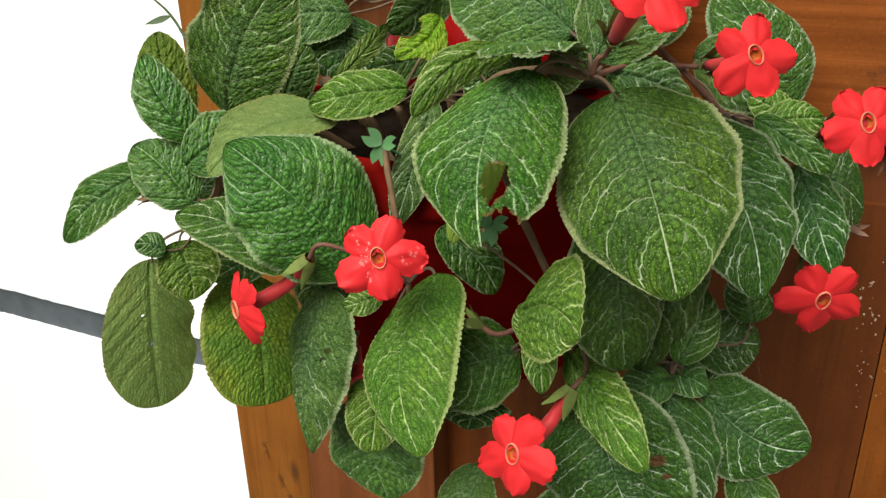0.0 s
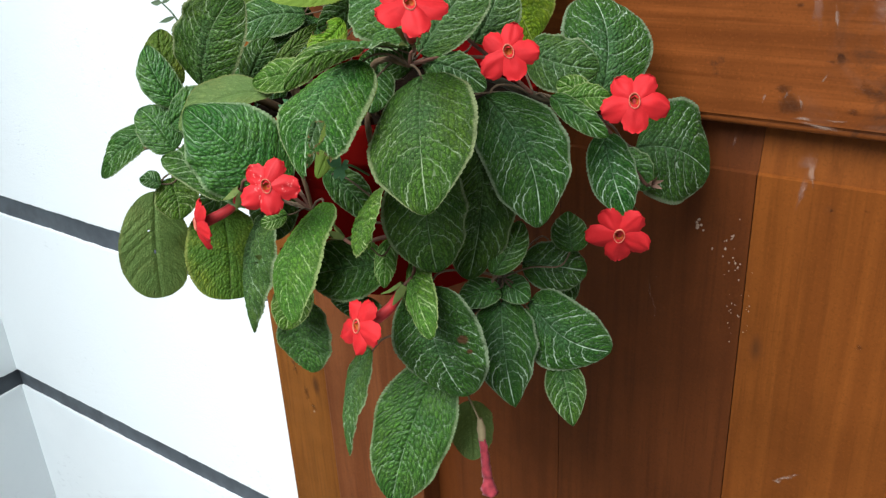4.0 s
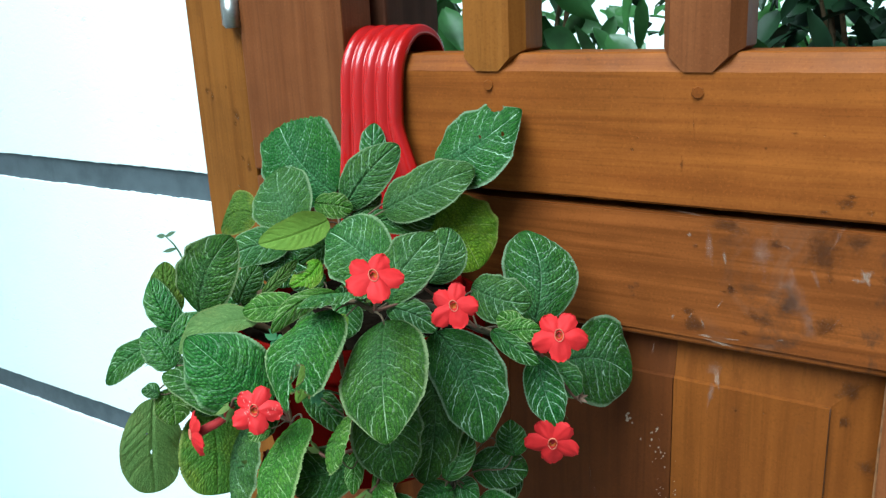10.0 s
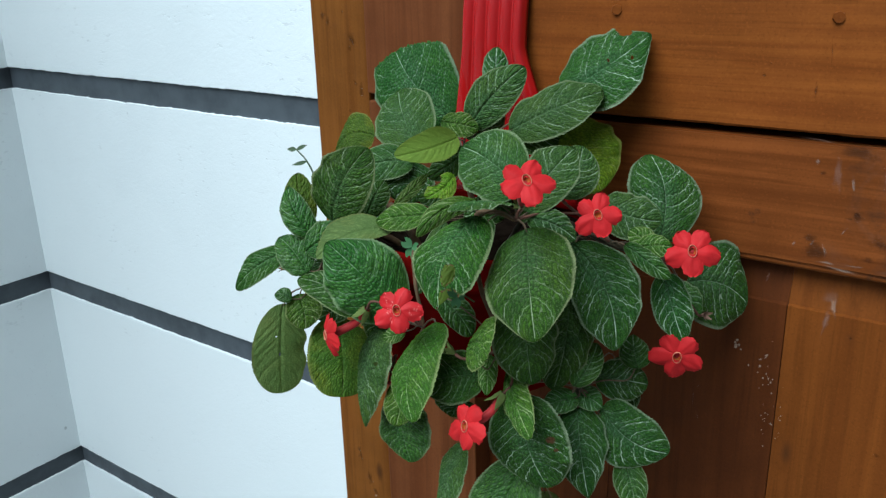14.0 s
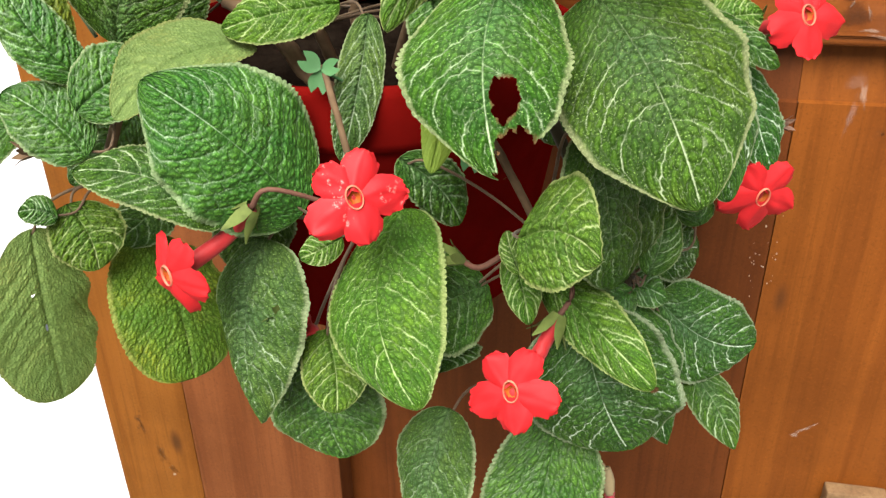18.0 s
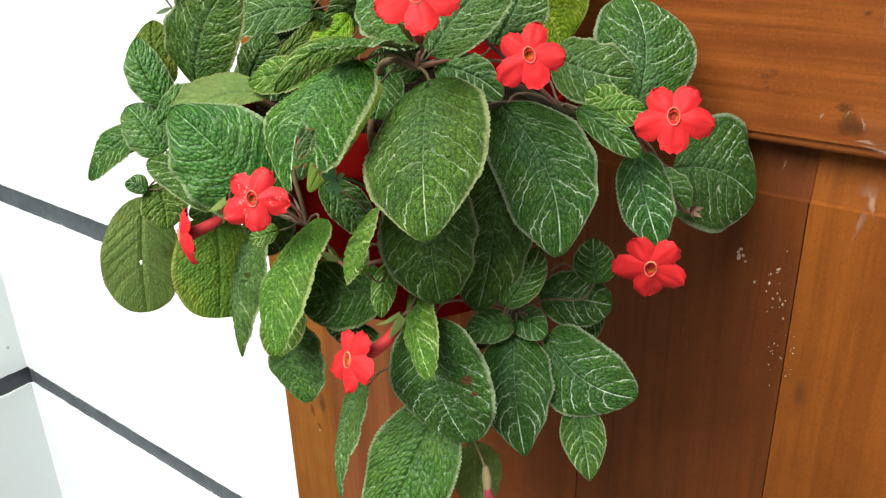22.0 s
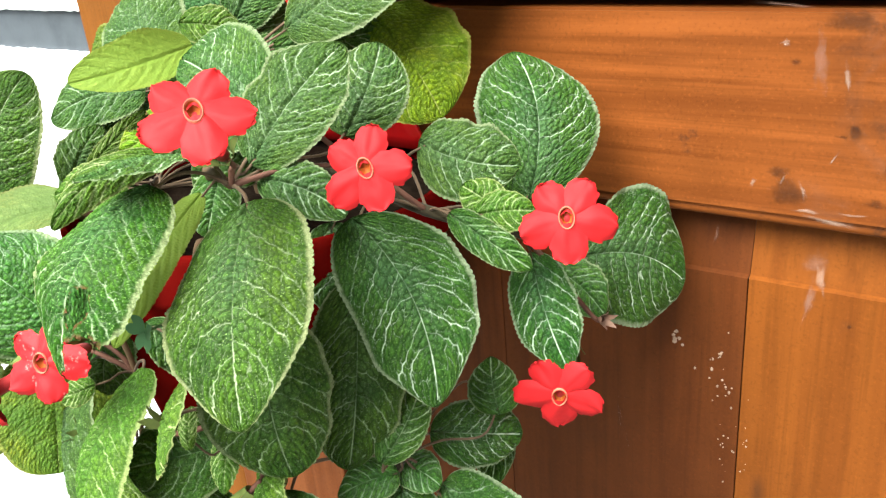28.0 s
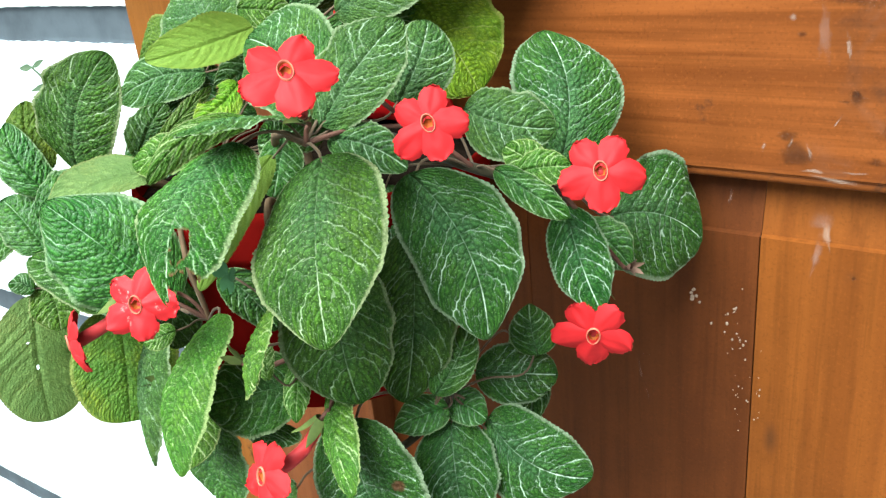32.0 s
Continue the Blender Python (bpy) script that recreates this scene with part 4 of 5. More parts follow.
def flower(centre, facing, size, turn, root, joint, mat=None, flop=0.12, label=""):
    """A five-lobed tubular flower: hairy tube, lobes, cream throat, calyx and stalk."""
    SEED[0] += 1
    c, f = Vector(centre), Vector(facing).normalized()
    q = f.to_track_quat("Z", "Y").to_matrix().to_4x4()
    m = Matrix.Translation(c) @ q @ pose(0, 0, 0, 0, 0, turn)
    root = Vector(root)
    r = size * 0.467
    mid = c - f * (root - c).length * 0.45
    tube = rod("flower", [c - f * 0.002, c - f * size * 0.16, mid * 0.6 + root * 0.4, root], [r * 0.25, r * 0.22, r * 0.19, r * 0.15], TUBE, sides=14, steps=6)
    stand(tube, plant)
    if label:
        tube["label"] = label
    # one lower lobe, two broad side lobes, two smaller upper lobes
    for k, (at, reach, half, lift) in enumerate(((180, 1.03, 0.43, 0.0010), (109, 1.12, 0.44, 0.0005), (251, 1.10, 0.43, 0.0006), (36, 0.97, 0.39, 0.0), (-36, 0.99, 0.39, 0.0002))):
        wild = 3.0 * math.sin(SEED[0] * 2.7 + k * 4.1)
        pt = petal(tube, mat or PETAL, m @ pose(0, 0, lift, 0, 0, at + wild), r * 0.12, r * reach * (1 + 0.012 * wild), r * half, SEED[0] + k * 1.7, flop + 0.015 * wild)
        pt.parent = tube
    # throat: cream lip round a rust-coloured funnel
    prof = [(0.268, -0.050), (0.252, -0.006), (0.244, 0.002), (0.234, -0.006), (0.205, -0.09)]
    tv = [m @ Vector((r * a * 0.70 * math.cos(2 * math.pi * k / 20), r * a * math.sin(2 * math.pi * k / 20), r * b + 0.0014)) for a, b in prof for k in range(20)]
    sheet("throat_lip", tv, grid_faces(5, 20, True), THROAT).parent = tube
    prof = [(0.215, -0.02), (0.19, -0.08), (0.13, -0.16), (0.0, -0.20)]
    tv = [m @ Vector((r * a * 0.70 * math.cos(2 * math.pi * k / 16), r * a * math.sin(2 * math.pi * k / 16), r * b + 0.0010)) for a, b in prof for k in range(16)]
    sheet("throat", tv, grid_faces(4, 16, True), THROAT_DARK).parent = tube
    # calyx of five narrow lobes
    back = (root - mid).normalized()
    qm = Matrix.Translation(root) @ (-back).to_track_quat("Z", "Y").to_matrix().to_4x4()
    cv, cf = [], []
    for k in range(5):
        a = 2 * math.pi * k / 5
        o = len(cv)
        for t, w, rr in ((-0.2, 0.0020, 0.0024), (0.3, 0.0026, 0.0042), (0.7, 0.0019, 0.0060), (1.10, 0.0003, 0.0090)):
            for s in (-1, 0, 1):
                cv.append(qm @ (Matrix.Rotation(a, 4, "Z") @ Vector((s * w, rr + (0.0006 if s == 0 else 0), t * 0.009))))
        cf += [tuple(o + i for i in g) for g in grid_faces(4, 3)]
    sheet("calyx", cv, cf, CALYX).parent = tube
    j = Vector(joint)
    rod("flower_stalk", [root, root + back * 0.012, (root + back * 0.012) * 0.4 + j * 0.6 + Vector((0, 0, 0.003)), j], [0.0013, 0.0010, 0.0010, 0.0013], STEM_RED, sides=7, steps=5).parent = tube
    return tube


# joints of the branching stems, and the stems that carry them from the pot
H_CROWN, H_RIGHT, H_FAR = (-0.088, 0.309, 1.080), (-0.046, 0.372, 1.052), (-0.018, 0.402, 1.034)
H_LOW, H_DROOP, H_LEFTLOW = (-0.092, 0.302, 0.982), (-0.054, 0.345, 0.943), (-0.163, 0.296, 0.985)
H_LEFT, H_BACK, H_SOIL = (-0.262, 0.303, 1.028), (-0.205, 0.415, 1.090), (-0.195, 0.350, 1.050)
H_SIDE, H_FOOT = (-0.278, 0.300, 0.992), (-0.085, 0.318, 0.905)


def stem(points, r0, r1, mat):
    return stand(rod("stem", points, [r0, (r0 + r1) / 2, r1], mat, sides=9, steps=7, lumpy=0.35), plant)


stem([(-0.175, 0.385, 1.005), (-0.150, 0.350, 1.060), (-0.115, 0.322, 1.078), H_CROWN], 0.0022, 0.0017, BARK)
stem([(-0.160, 0.400, 1.005), (-0.125, 0.385, 1.055), (-0.085, 0.376, 1.060), H_RIGHT, H_FAR], 0.0027, 0.0022, STEM)
stem([(-0.165, 0.370, 1.005), (-0.135, 0.325, 1.042), (-0.112, 0.303, 1.020), H_LOW, (-0.088, 0.300, 0.965)], 0.0020, 0.0015, BARK)
stem([(-0.150, 0.380, 1.005), (-0.110, 0.330, 1.045), (-0.080, 0.322, 1.000), H_DROOP, H_FOOT, (-0.088, 0.312, 0.885)], 0.0027, 0.0018, STEM)
stem([(-0.195, 0.365, 1.005), (-0.180, 0.312, 1.043), (-0.168, 0.295, 1.020), H_LEFTLOW, (-0.168, 0.293, 0.945)], 0.0015, 0.0012, BARK)
stem([(-0.215, 0.375, 1.005), (-0.240, 0.320, 1.045), H_LEFT, H_SIDE], 0.0030, 0.0022, BARK)
stem([(-0.195, 0.420, 1.005), (-0.200, 0.418, 1.05), H_BACK], 0.0030, 0.0028, BARK)
stem([(-0.190, 0.375, 1.005), (-0.192, 0.360, 1.03), H_SOIL], 0.0036, 0.0024, BARK)
stem([(-0.232, 0.345, 1.060), (-0.208, 0.338, 1.048), (-0.197, 0.336, 1.034), (-0.185, 0.337, 1.024)], 0.0034, 0.0040, BARK)


# leaves, from the back of the pot round to the lowest
leaf((-0.2841, 0.4960, 1.1042), (-0.3725, 0.5175, 1.1776), (-0.05, -0.95, 0.30), 0.1020, DEEP, H_BACK, full=0.46, point=0.05, bend=-0.05, peak=0.56)
leaf((-0.2113, 0.4752, 1.1357), (-0.2219, 0.4945, 1.1752), (0.55, -0.69, 0.48), 0.0242, DEEP, H_BACK, bend=-0.017, peak=0.47)
leaf((-0.2106, 0.4295, 1.1123), (-0.1736, 0.4615, 1.1631), (0.41, -0.88, 0.26), 0.0378, SILVER, H_BACK, bend=-0.039, peak=0.47)
leaf((-0.1700, 0.4275, 1.1169), (-0.1003, 0.4606, 1.1501), (0.07, -0.78, 0.62), 0.0500, SILVER, H_BACK, bend=0.031, peak=0.47)
leaf((-0.1485, 0.4758, 1.1437), (-0.0819, 0.5056, 1.1919), (-0.06, -0.81, 0.59), 0.0755, DEEP, H_BACK, holes=((-0.95, 0.8, 0.35, 0.06), (-0.1, 0.55, 0.05, 0.012), (0.3, 0.75, 0.06, 0.014)), label='upright leaf with a torn, bitten edge', bend=0.107, peak=0.44, point=0.5)
leaf((-0.2526, 0.4072, 1.0963), (-0.3047, 0.4474, 1.1388), (0.04, -0.70, 0.71), 0.0594, SILVER, H_BACK, bend=-0.023, peak=0.47)
leaf((-0.2237, 0.4085, 1.1205), (-0.1975, 0.4269, 1.1133), (0.59, -0.63, 0.51), 0.0229, FRESH, H_BACK, bend=0.001, peak=0.47)
leaf((-0.1912, 0.3892, 1.1151), (-0.2107, 0.3307, 1.1084), (0.73, -0.31, 0.61), 0.0280, PALE, H_BACK, label='leaf showing its pale underside', cup=0.25, quilt=0.00015, bend=-0.07, peak=0.47)
leaf((-0.3400, 0.4480, 1.0900), (-0.4000, 0.4550, 1.0680), (0.35, -0.75, 0.55), 0.0460, MOTTLED, H_BACK, label='yellowing leaf', bend=0.129, peak=0.46)
leaf((-0.2440, 0.3915, 1.0874), (-0.2890, 0.3600, 1.0760), (0.50, -0.65, 0.57), 0.0340, SILVER, H_BACK, bend=0.068, peak=0.47)
leaf((-0.1392, 0.4636, 1.1173), (-0.0964, 0.4611, 1.0648), (0.52, -0.72, 0.46), 0.0676, YELLOW, H_BACK, label='round yellow-green leaf', quilt=0.0007, bend=-0.035, peak=0.47)
leaf((-0.1081, 0.3443, 1.0921), (-0.1716, 0.3599, 1.1145), (-0.01, -0.83, 0.55), 0.0546, SILVER, H_CROWN, bend=0.051, peak=0.47)
leaf((-0.0895, 0.3190, 1.0865), (-0.0711, 0.3604, 1.1249), (0.35, -0.60, 0.72), 0.0400, SILVER, H_CROWN, cup=-0.05, point=0.35, peak=0.47)
leaf((-0.1013, 0.3213, 1.0894), (-0.1085, 0.2610, 1.0985), (-0.15, -0.55, 0.82), 0.0340, SILVER, H_CROWN, arch=0.06, point=0.25, peak=0.50)
leaf((-0.0874, 0.3730, 1.0814), (-0.0861, 0.4034, 1.1154), (0.47, -0.67, 0.58), 0.0368, SILVER, H_CROWN, bend=0.065, peak=0.47)
leaf((-0.1186, 0.3086, 1.0900), (-0.1398, 0.2642, 1.0728), (0.63, -0.52, 0.57), 0.0159, FRESH, H_CROWN, cup=-0.5, bend=0.119, peak=0.47)
leaf((-0.1708, 0.3514, 1.0931), (-0.1815, 0.3280, 1.0781), (0.56, -0.61, 0.56), 0.0189, YELLOW, H_SOIL, holes=((1.0, 0.5, 0.5, 0.2), (-0.95, 0.85, 0.45, 0.15)), label='yellow leaf eaten into holes', bend=-0.116, peak=0.47)
leaf((-0.2139, 0.3293, 1.0662), (-0.2039, 0.3619, 1.0874), (0.60, -0.56, 0.58), 0.0101, FRESH, H_SOIL, bend=0.024, peak=0.47)
leaf((-0.2631, 0.3042, 1.0500), (-0.2338, 0.3208, 1.1117), (0.45, -0.78, 0.35), 0.0500, VEINED, H_LEFT, quilt=0.0006, cup=-0.05, bend=-0.070, peak=0.47)
leaf((-0.2565, 0.3426, 1.0473), (-0.2569, 0.3699, 1.0730), (0.61, -0.54, 0.58), 0.0254, DIM, H_SOIL, bend=-0.031, peak=0.45)
leaf((-0.1759, 0.3230, 1.0674), (-0.2215, 0.3122, 1.0579), (0.06, -0.79, 0.61), 0.0241, FRESH, H_SOIL, bend=-0.008, peak=0.47)
leaf((-0.2117, 0.3202, 1.0528), (-0.2472, 0.2702, 1.0364), (0.24, -0.46, 0.86), 0.0330, OLIVE, H_SOIL, label='leaf showing its pale underside', cup=0.2, quilt=0.0002, bend=0.096, peak=0.47)
leaf((-0.1842, 0.2918, 0.9893), (-0.2279, 0.2638, 1.0509), (0.71, -0.68, 0.19), 0.0600, QUILTED, H_LEFTLOW, cell=0.0031, quilt=0.0006, arch=0.08, point=0.45, bend=0.035, peak=0.47)
leaf((-0.1049, 0.2811, 1.0914), (-0.1003, 0.2286, 1.0415), (0.06, -0.69, 0.73), 0.0516, VEINED, H_CROWN, holes=((-0.27, 0.69, 0.19, 0.10), (-0.62, 0.92, 0.52, 0.12), (0.0, 1.0, 0.5, 0.025)), arch=0.14, point=0.4, label='veined leaf with a hole eaten near its withered tip', cup=-0.35, bend=0.086, peak=0.46)
leaf((-0.0780, 0.3004, 1.0810), (-0.0395, 0.2473, 1.0271), (0.02, -0.76, 0.65), 0.0625, VEINED, H_CROWN, arch=0.12, cup=-0.12, point=0.35, bend=-0.025, peak=0.46)
leaf((-0.0612, 0.3412, 1.0590), (-0.0172, 0.3270, 0.9917), (0.46, -0.76, 0.46), 0.0507, DEEP, H_RIGHT, arch=0.06, cup=-0.08, point=0.35, bend=-0.112, peak=0.46)
leaf((-0.0834, 0.3173, 1.0810), (-0.0513, 0.3286, 1.0666), (0.48, -0.71, 0.51), 0.0202, SILVER, H_CROWN, bend=-0.073, peak=0.47)
leaf((-0.0331, 0.4377, 1.0381), (-0.0634, 0.4837, 1.0973), (0.53, -0.52, 0.67), 0.0611, DEEP, H_RIGHT, point=0.2, bend=0.086, peak=0.47)
leaf((-0.0643, 0.3950, 1.0748), (-0.0229, 0.4112, 1.0633), (0.43, -0.69, 0.58), 0.0374, SILVER, H_RIGHT, bend=0.104, peak=0.46)
leaf((-0.0166, 0.3884, 1.0482), (-0.0384, 0.3872, 1.0600), (0.37, -0.69, 0.62), 0.0188, FRESH, H_RIGHT, bend=0.006, peak=0.47)
leaf((-0.0167, 0.4604, 0.9983), (0.0203, 0.5052, 0.9718), (0.81, -0.48, 0.33), 0.0745, DEEP, H_FAR, arch=0.05, quilt=0.0004, bend=-0.124, peak=0.47)
leaf((-0.0140, 0.4003, 1.0273), (0.0087, 0.3875, 0.9816), (0.47, -0.77, 0.44), 0.0291, DEEP, H_FAR, bend=0.039, peak=0.47)
leaf((-0.2711, 0.2951, 1.0401), (-0.2966, 0.2941, 1.0790), (0.70, -0.56, 0.44), 0.0250, QUILTED, H_LEFT, cell=0.0034, quilt=0.0009, bend=-0.111, peak=0.44)
leaf((-0.2698, 0.2813, 1.0323), (-0.2461, 0.3089, 1.0458), (0.48, -0.68, 0.55), 0.0303, QUILTED, H_LEFT, cell=0.0034, quilt=0.0009, bend=-0.051, peak=0.47)
leaf((-0.2669, 0.2784, 1.0151), (-0.2979, 0.2796, 1.0398), (0.45, -0.66, 0.60), 0.0303, QUILTED, H_LEFT, cell=0.0034, quilt=0.0009, bend=0.049, peak=0.47)
leaf((-0.3109, 0.2969, 1.0207), (-0.3583, 0.2744, 0.9826), (0.04, -0.88, 0.47), 0.0274, DIM, H_LEFT, bend=0.038, peak=0.47)
leaf((-0.2086, 0.2684, 0.9980), (-0.2674, 0.2677, 1.0156), (0.25, -0.53, 0.81), 0.0282, VEINED, H_LEFT, quilt=0.0009, bend=0.086, peak=0.47)
leaf((-0.2852, 0.2761, 0.9878), (-0.2970, 0.2689, 0.9927), (0.58, -0.53, 0.61), 0.0128, DIM, H_SIDE, bend=0.13, peak=0.47)
leaf((-0.2851, 0.2829, 0.9902), (-0.2724, 0.2763, 0.9640), (0.56, -0.70, 0.45), 0.0305, FRESH, H_SIDE, bend=-0.083, peak=0.47)
leaf((-0.3049, 0.2854, 0.9756), (-0.2972, 0.2680, 0.8995), (0.95, -0.27, 0.16), 0.0517, OLIVE, H_SIDE, holes=((0.03, 0.55, 0.03, 0.02), (0.2, 0.35, 0.03, 0.008)), label='olive ageing leaf with small holes', arch=0.05, quilt=0.00025, cell=0.0024, bend=0.04, peak=0.56)
leaf((-0.2701, 0.3135, 0.9632), (-0.2405, 0.2846, 0.9071), (0.76, -0.32, 0.57), 0.0603, MOTTLED, H_LEFTLOW, point=0.0, quilt=0.0005, cell=0.0026, label='yellow-green blistered leaf', bend=-0.013, peak=0.54)
leaf((-0.2098, 0.2894, 0.9764), (-0.2102, 0.2666, 0.8967), (-0.47, -0.85, 0.25), 0.0567, SILVER, H_LEFTLOW, cup=-0.35, bend=0.037, peak=0.36)
leaf((-0.1479, 0.2845, 1.0001), (-0.1314, 0.2319, 0.9464), (-0.33, -0.72, 0.61), 0.0513, FRESH, H_LEFTLOW, arch=0.12, cup=-0.3, point=0.25, bend=0.116, peak=0.45)
leaf((-0.1453, 0.2946, 1.0144), (-0.1230, 0.3036, 0.9839), (0.59, -0.78, 0.20), 0.0224, DIM, H_LOW, bend=-0.072, peak=0.47)
leaf((-0.0980, 0.2613, 1.0026), (-0.0696, 0.2411, 1.0073), (-0.74, -0.52, 0.42), 0.0420, FRESH, H_LOW, cup=-0.2, arch=0.05, bend=-0.16, peak=0.37)
leaf((-0.1031, 0.2950, 0.9791), (-0.0933, 0.2765, 0.9574), (0.10, -0.73, 0.67), 0.0151, FRESH, H_LOW, bend=-0.022, peak=0.44)
leaf((-0.0933, 0.2994, 0.9677), (-0.0482, 0.2557, 0.9491), (-0.40, -0.68, 0.62), 0.0236, FRESH, H_LOW, cup=-0.3, fold=-0.1, bend=-0.018, peak=0.47)
leaf((-0.0710, 0.2980, 1.0337), (-0.0586, 0.2871, 0.9696), (0.81, -0.53, 0.25), 0.0508, DIM, H_LOW, bend=0.067, peak=0.46)
leaf((-0.1121, 0.3030, 0.9593), (-0.1477, 0.2698, 0.9555), (0.45, -0.56, 0.69), 0.0423, DIM, H_LOW, bend=-0.014, peak=0.47)
leaf((-0.0561, 0.3344, 1.0332), (-0.0576, 0.3151, 0.9516), (0.69, -0.71, 0.15), 0.0417, DIM, H_DROOP, bend=-0.014, peak=0.47)
leaf((-0.0469, 0.3226, 0.9578), (-0.0435, 0.3515, 0.9817), (0.34, -0.62, 0.70), 0.0197, DIM, H_DROOP, bend=0.066, peak=0.47)
leaf((-0.0452, 0.3584, 0.9495), (-0.0170, 0.3924, 0.9353), (0.79, -0.50, 0.36), 0.0325, DEEP, H_DROOP, bend=-0.008, peak=0.47)
leaf((-0.0516, 0.3384, 0.9397), (-0.0722, 0.3192, 0.9326), (0.33, -0.62, 0.71), 0.0205, QUILTED, H_DROOP, cell=0.0034, quilt=0.0009, bend=0.046, peak=0.4)
leaf((-0.0593, 0.3440, 0.9396), (-0.0358, 0.3476, 0.9315), (0.34, -0.62, 0.71), 0.0196, QUILTED, H_DROOP, cell=0.0034, quilt=0.0009, bend=-0.07, peak=0.47)
leaf((-0.0376, 0.3502, 0.9277), (0.0117, 0.3647, 0.8973), (0.43, -0.86, 0.28), 0.0467, DEEP, H_DROOP, quilt=0.0007, bend=0.124, peak=0.45)
leaf((-0.0505, 0.3397, 0.9307), (-0.0279, 0.3167, 0.8713), (0.61, -0.63, 0.48), 0.0426, DEEP, H_DROOP, quilt=0.0007, bend=0.049, peak=0.36)
leaf((-0.0736, 0.2874, 0.9550), (-0.0494, 0.2871, 0.8870), (0.11, -0.99, 0.04), 0.0656, DEEP, H_DROOP, quilt=0.0007, spots=((-0.60, 0.46, 0.14, 0.05), (-0.66, 0.57, 0.08, 0.03)), bend=0.04, peak=0.47)
leaf((-0.1942, 0.2981, 0.9124), (-0.1798, 0.2896, 0.8606), (-0.11, -0.98, 0.13), 0.0613, QUILTED, H_LEFTLOW, cell=0.0036, quilt=0.0010, bend=0.002, peak=0.45)
leaf((-0.1806, 0.2896, 0.9370), (-0.1703, 0.2658, 0.9118), (0.26, -0.65, 0.72), 0.0293, FRESH, H_LEFTLOW, bend=-0.049, peak=0.47)
leaf((-0.1336, 0.2968, 0.8931), (-0.1332, 0.2666, 0.8261), (-0.62, -0.72, 0.32), 0.0527, SILVER, H_FOOT, bend=0.055, peak=0.38)
leaf((-0.0775, 0.3020, 0.8954), (-0.0931, 0.2626, 0.8058), (0.26, -0.90, 0.35), 0.0540, QUILTED, H_FOOT, cell=0.0036, quilt=0.0010, arch=0.08, bend=0.017, peak=0.47)
leaf((-0.0187, 0.3542, 0.8895), (0.0032, 0.3314, 0.8614), (0.31, -0.61, 0.73), 0.0253, DIM, H_DROOP, bend=-0.01, peak=0.38)
leaf((-0.1654, 0.3282, 1.0618), (-0.1710, 0.2985, 1.0104), (0.26, -0.85, 0.46), 0.0188, SILVER, H_SOIL, bend=-0.023, peak=0.47)
leaf((-0.2803, 0.3007, 1.0515), (-0.3031, 0.3123, 1.0867), (0.65, -0.49, 0.58), 0.0249, MOTTLED, H_LEFT, bend=-0.083, peak=0.47)
leaf((-0.0806, 0.3421, 0.8438), (-0.0629, 0.3170, 0.8173), (0.37, -0.70, 0.58), 0.0300, OLIVE, H_FOOT, quilt=0.00015, label='pale leaf showing its underside', bend=-0.009, peak=0.47)
leaf((-0.0523, 0.4083, 0.9439), (-0.0327, 0.3803, 0.9042), (0.35, -0.68, 0.65), 0.0225, DIM, H_DROOP, bend=-0.107, peak=0.44)
leaf((-0.1333, 0.2968, 0.9334), (-0.1311, 0.2856, 0.9226), (0.16, -0.67, 0.73), 0.0349, DIM, H_LOW, bend=-0.078, peak=0.36)
leaf((-0.1657, 0.2768, 0.9891), (-0.1797, 0.2668, 0.9838), (0.26, -0.71, 0.66), 0.0128, FRESH, H_LEFTLOW, bend=-0.046, peak=0.47)
leaf((-0.0323, 0.3678, 1.0556), (0.0008, 0.3748, 1.0335), (0.49, -0.70, 0.52), 0.0154, DIM, H_RIGHT, bend=0.019, peak=0.47)
leaf((-0.0283, 0.3804, 1.0506), (-0.0069, 0.3929, 1.0510), (0.39, -0.68, 0.62), 0.0188, FRESH, H_RIGHT, bend=-0.017, peak=0.47)
leaf((-0.0303, 0.4480, 0.9980), (0.0001, 0.4448, 0.9784), (0.34, -0.68, 0.64), 0.0258, QUILTED, H_FAR, cell=0.0034, quilt=0.0009, bend=-0.046, peak=0.47)
leaf((-0.0961, 0.2687, 0.9839), (-0.1033, 0.2792, 0.9959), (0.09, -0.72, 0.69), 0.0091, FRESH, H_LOW, bend=-0.046, peak=0.47)
leaf((-0.1761, 0.4268, 1.1060), (-0.1298, 0.4662, 1.1089), (0.53, -0.67, 0.52), 0.0272, DIM, H_BACK, bend=0.047, peak=0.47)
leaf((-0.2021, 0.4285, 1.0968), (-0.1709, 0.4587, 1.1014), (0.55, -0.65, 0.53), 0.0204, DIM, H_BACK, bend=-0.03, peak=0.47)
leaf((-0.0217, 0.3780, 0.9550), (-0.0330, 0.3918, 0.9753), (0.41, -0.63, 0.66), 0.0239, DIM, H_DROOP, bend=-0.038, peak=0.4)
leaf((-0.1251, 0.3216, 1.0698), (-0.1275, 0.2670, 1.0240), (0.35, -0.70, 0.62), 0.0190, PALE, H_CROWN, quilt=0.0002, bend=-0.001, peak=0.47)
leaf((-0.1847, 0.3909, 1.1042), (-0.2064, 0.3648, 1.0829), (0.45, -0.76, 0.47), 0.0241, DIM, H_SOIL, bend=-0.06, peak=0.47)
leaf((-0.1902, 0.3772, 1.0689), (-0.2140, 0.3594, 1.0651), (0.45, -0.72, 0.53), 0.0194, DIM, H_SOIL, bend=-0.017, peak=0.47)
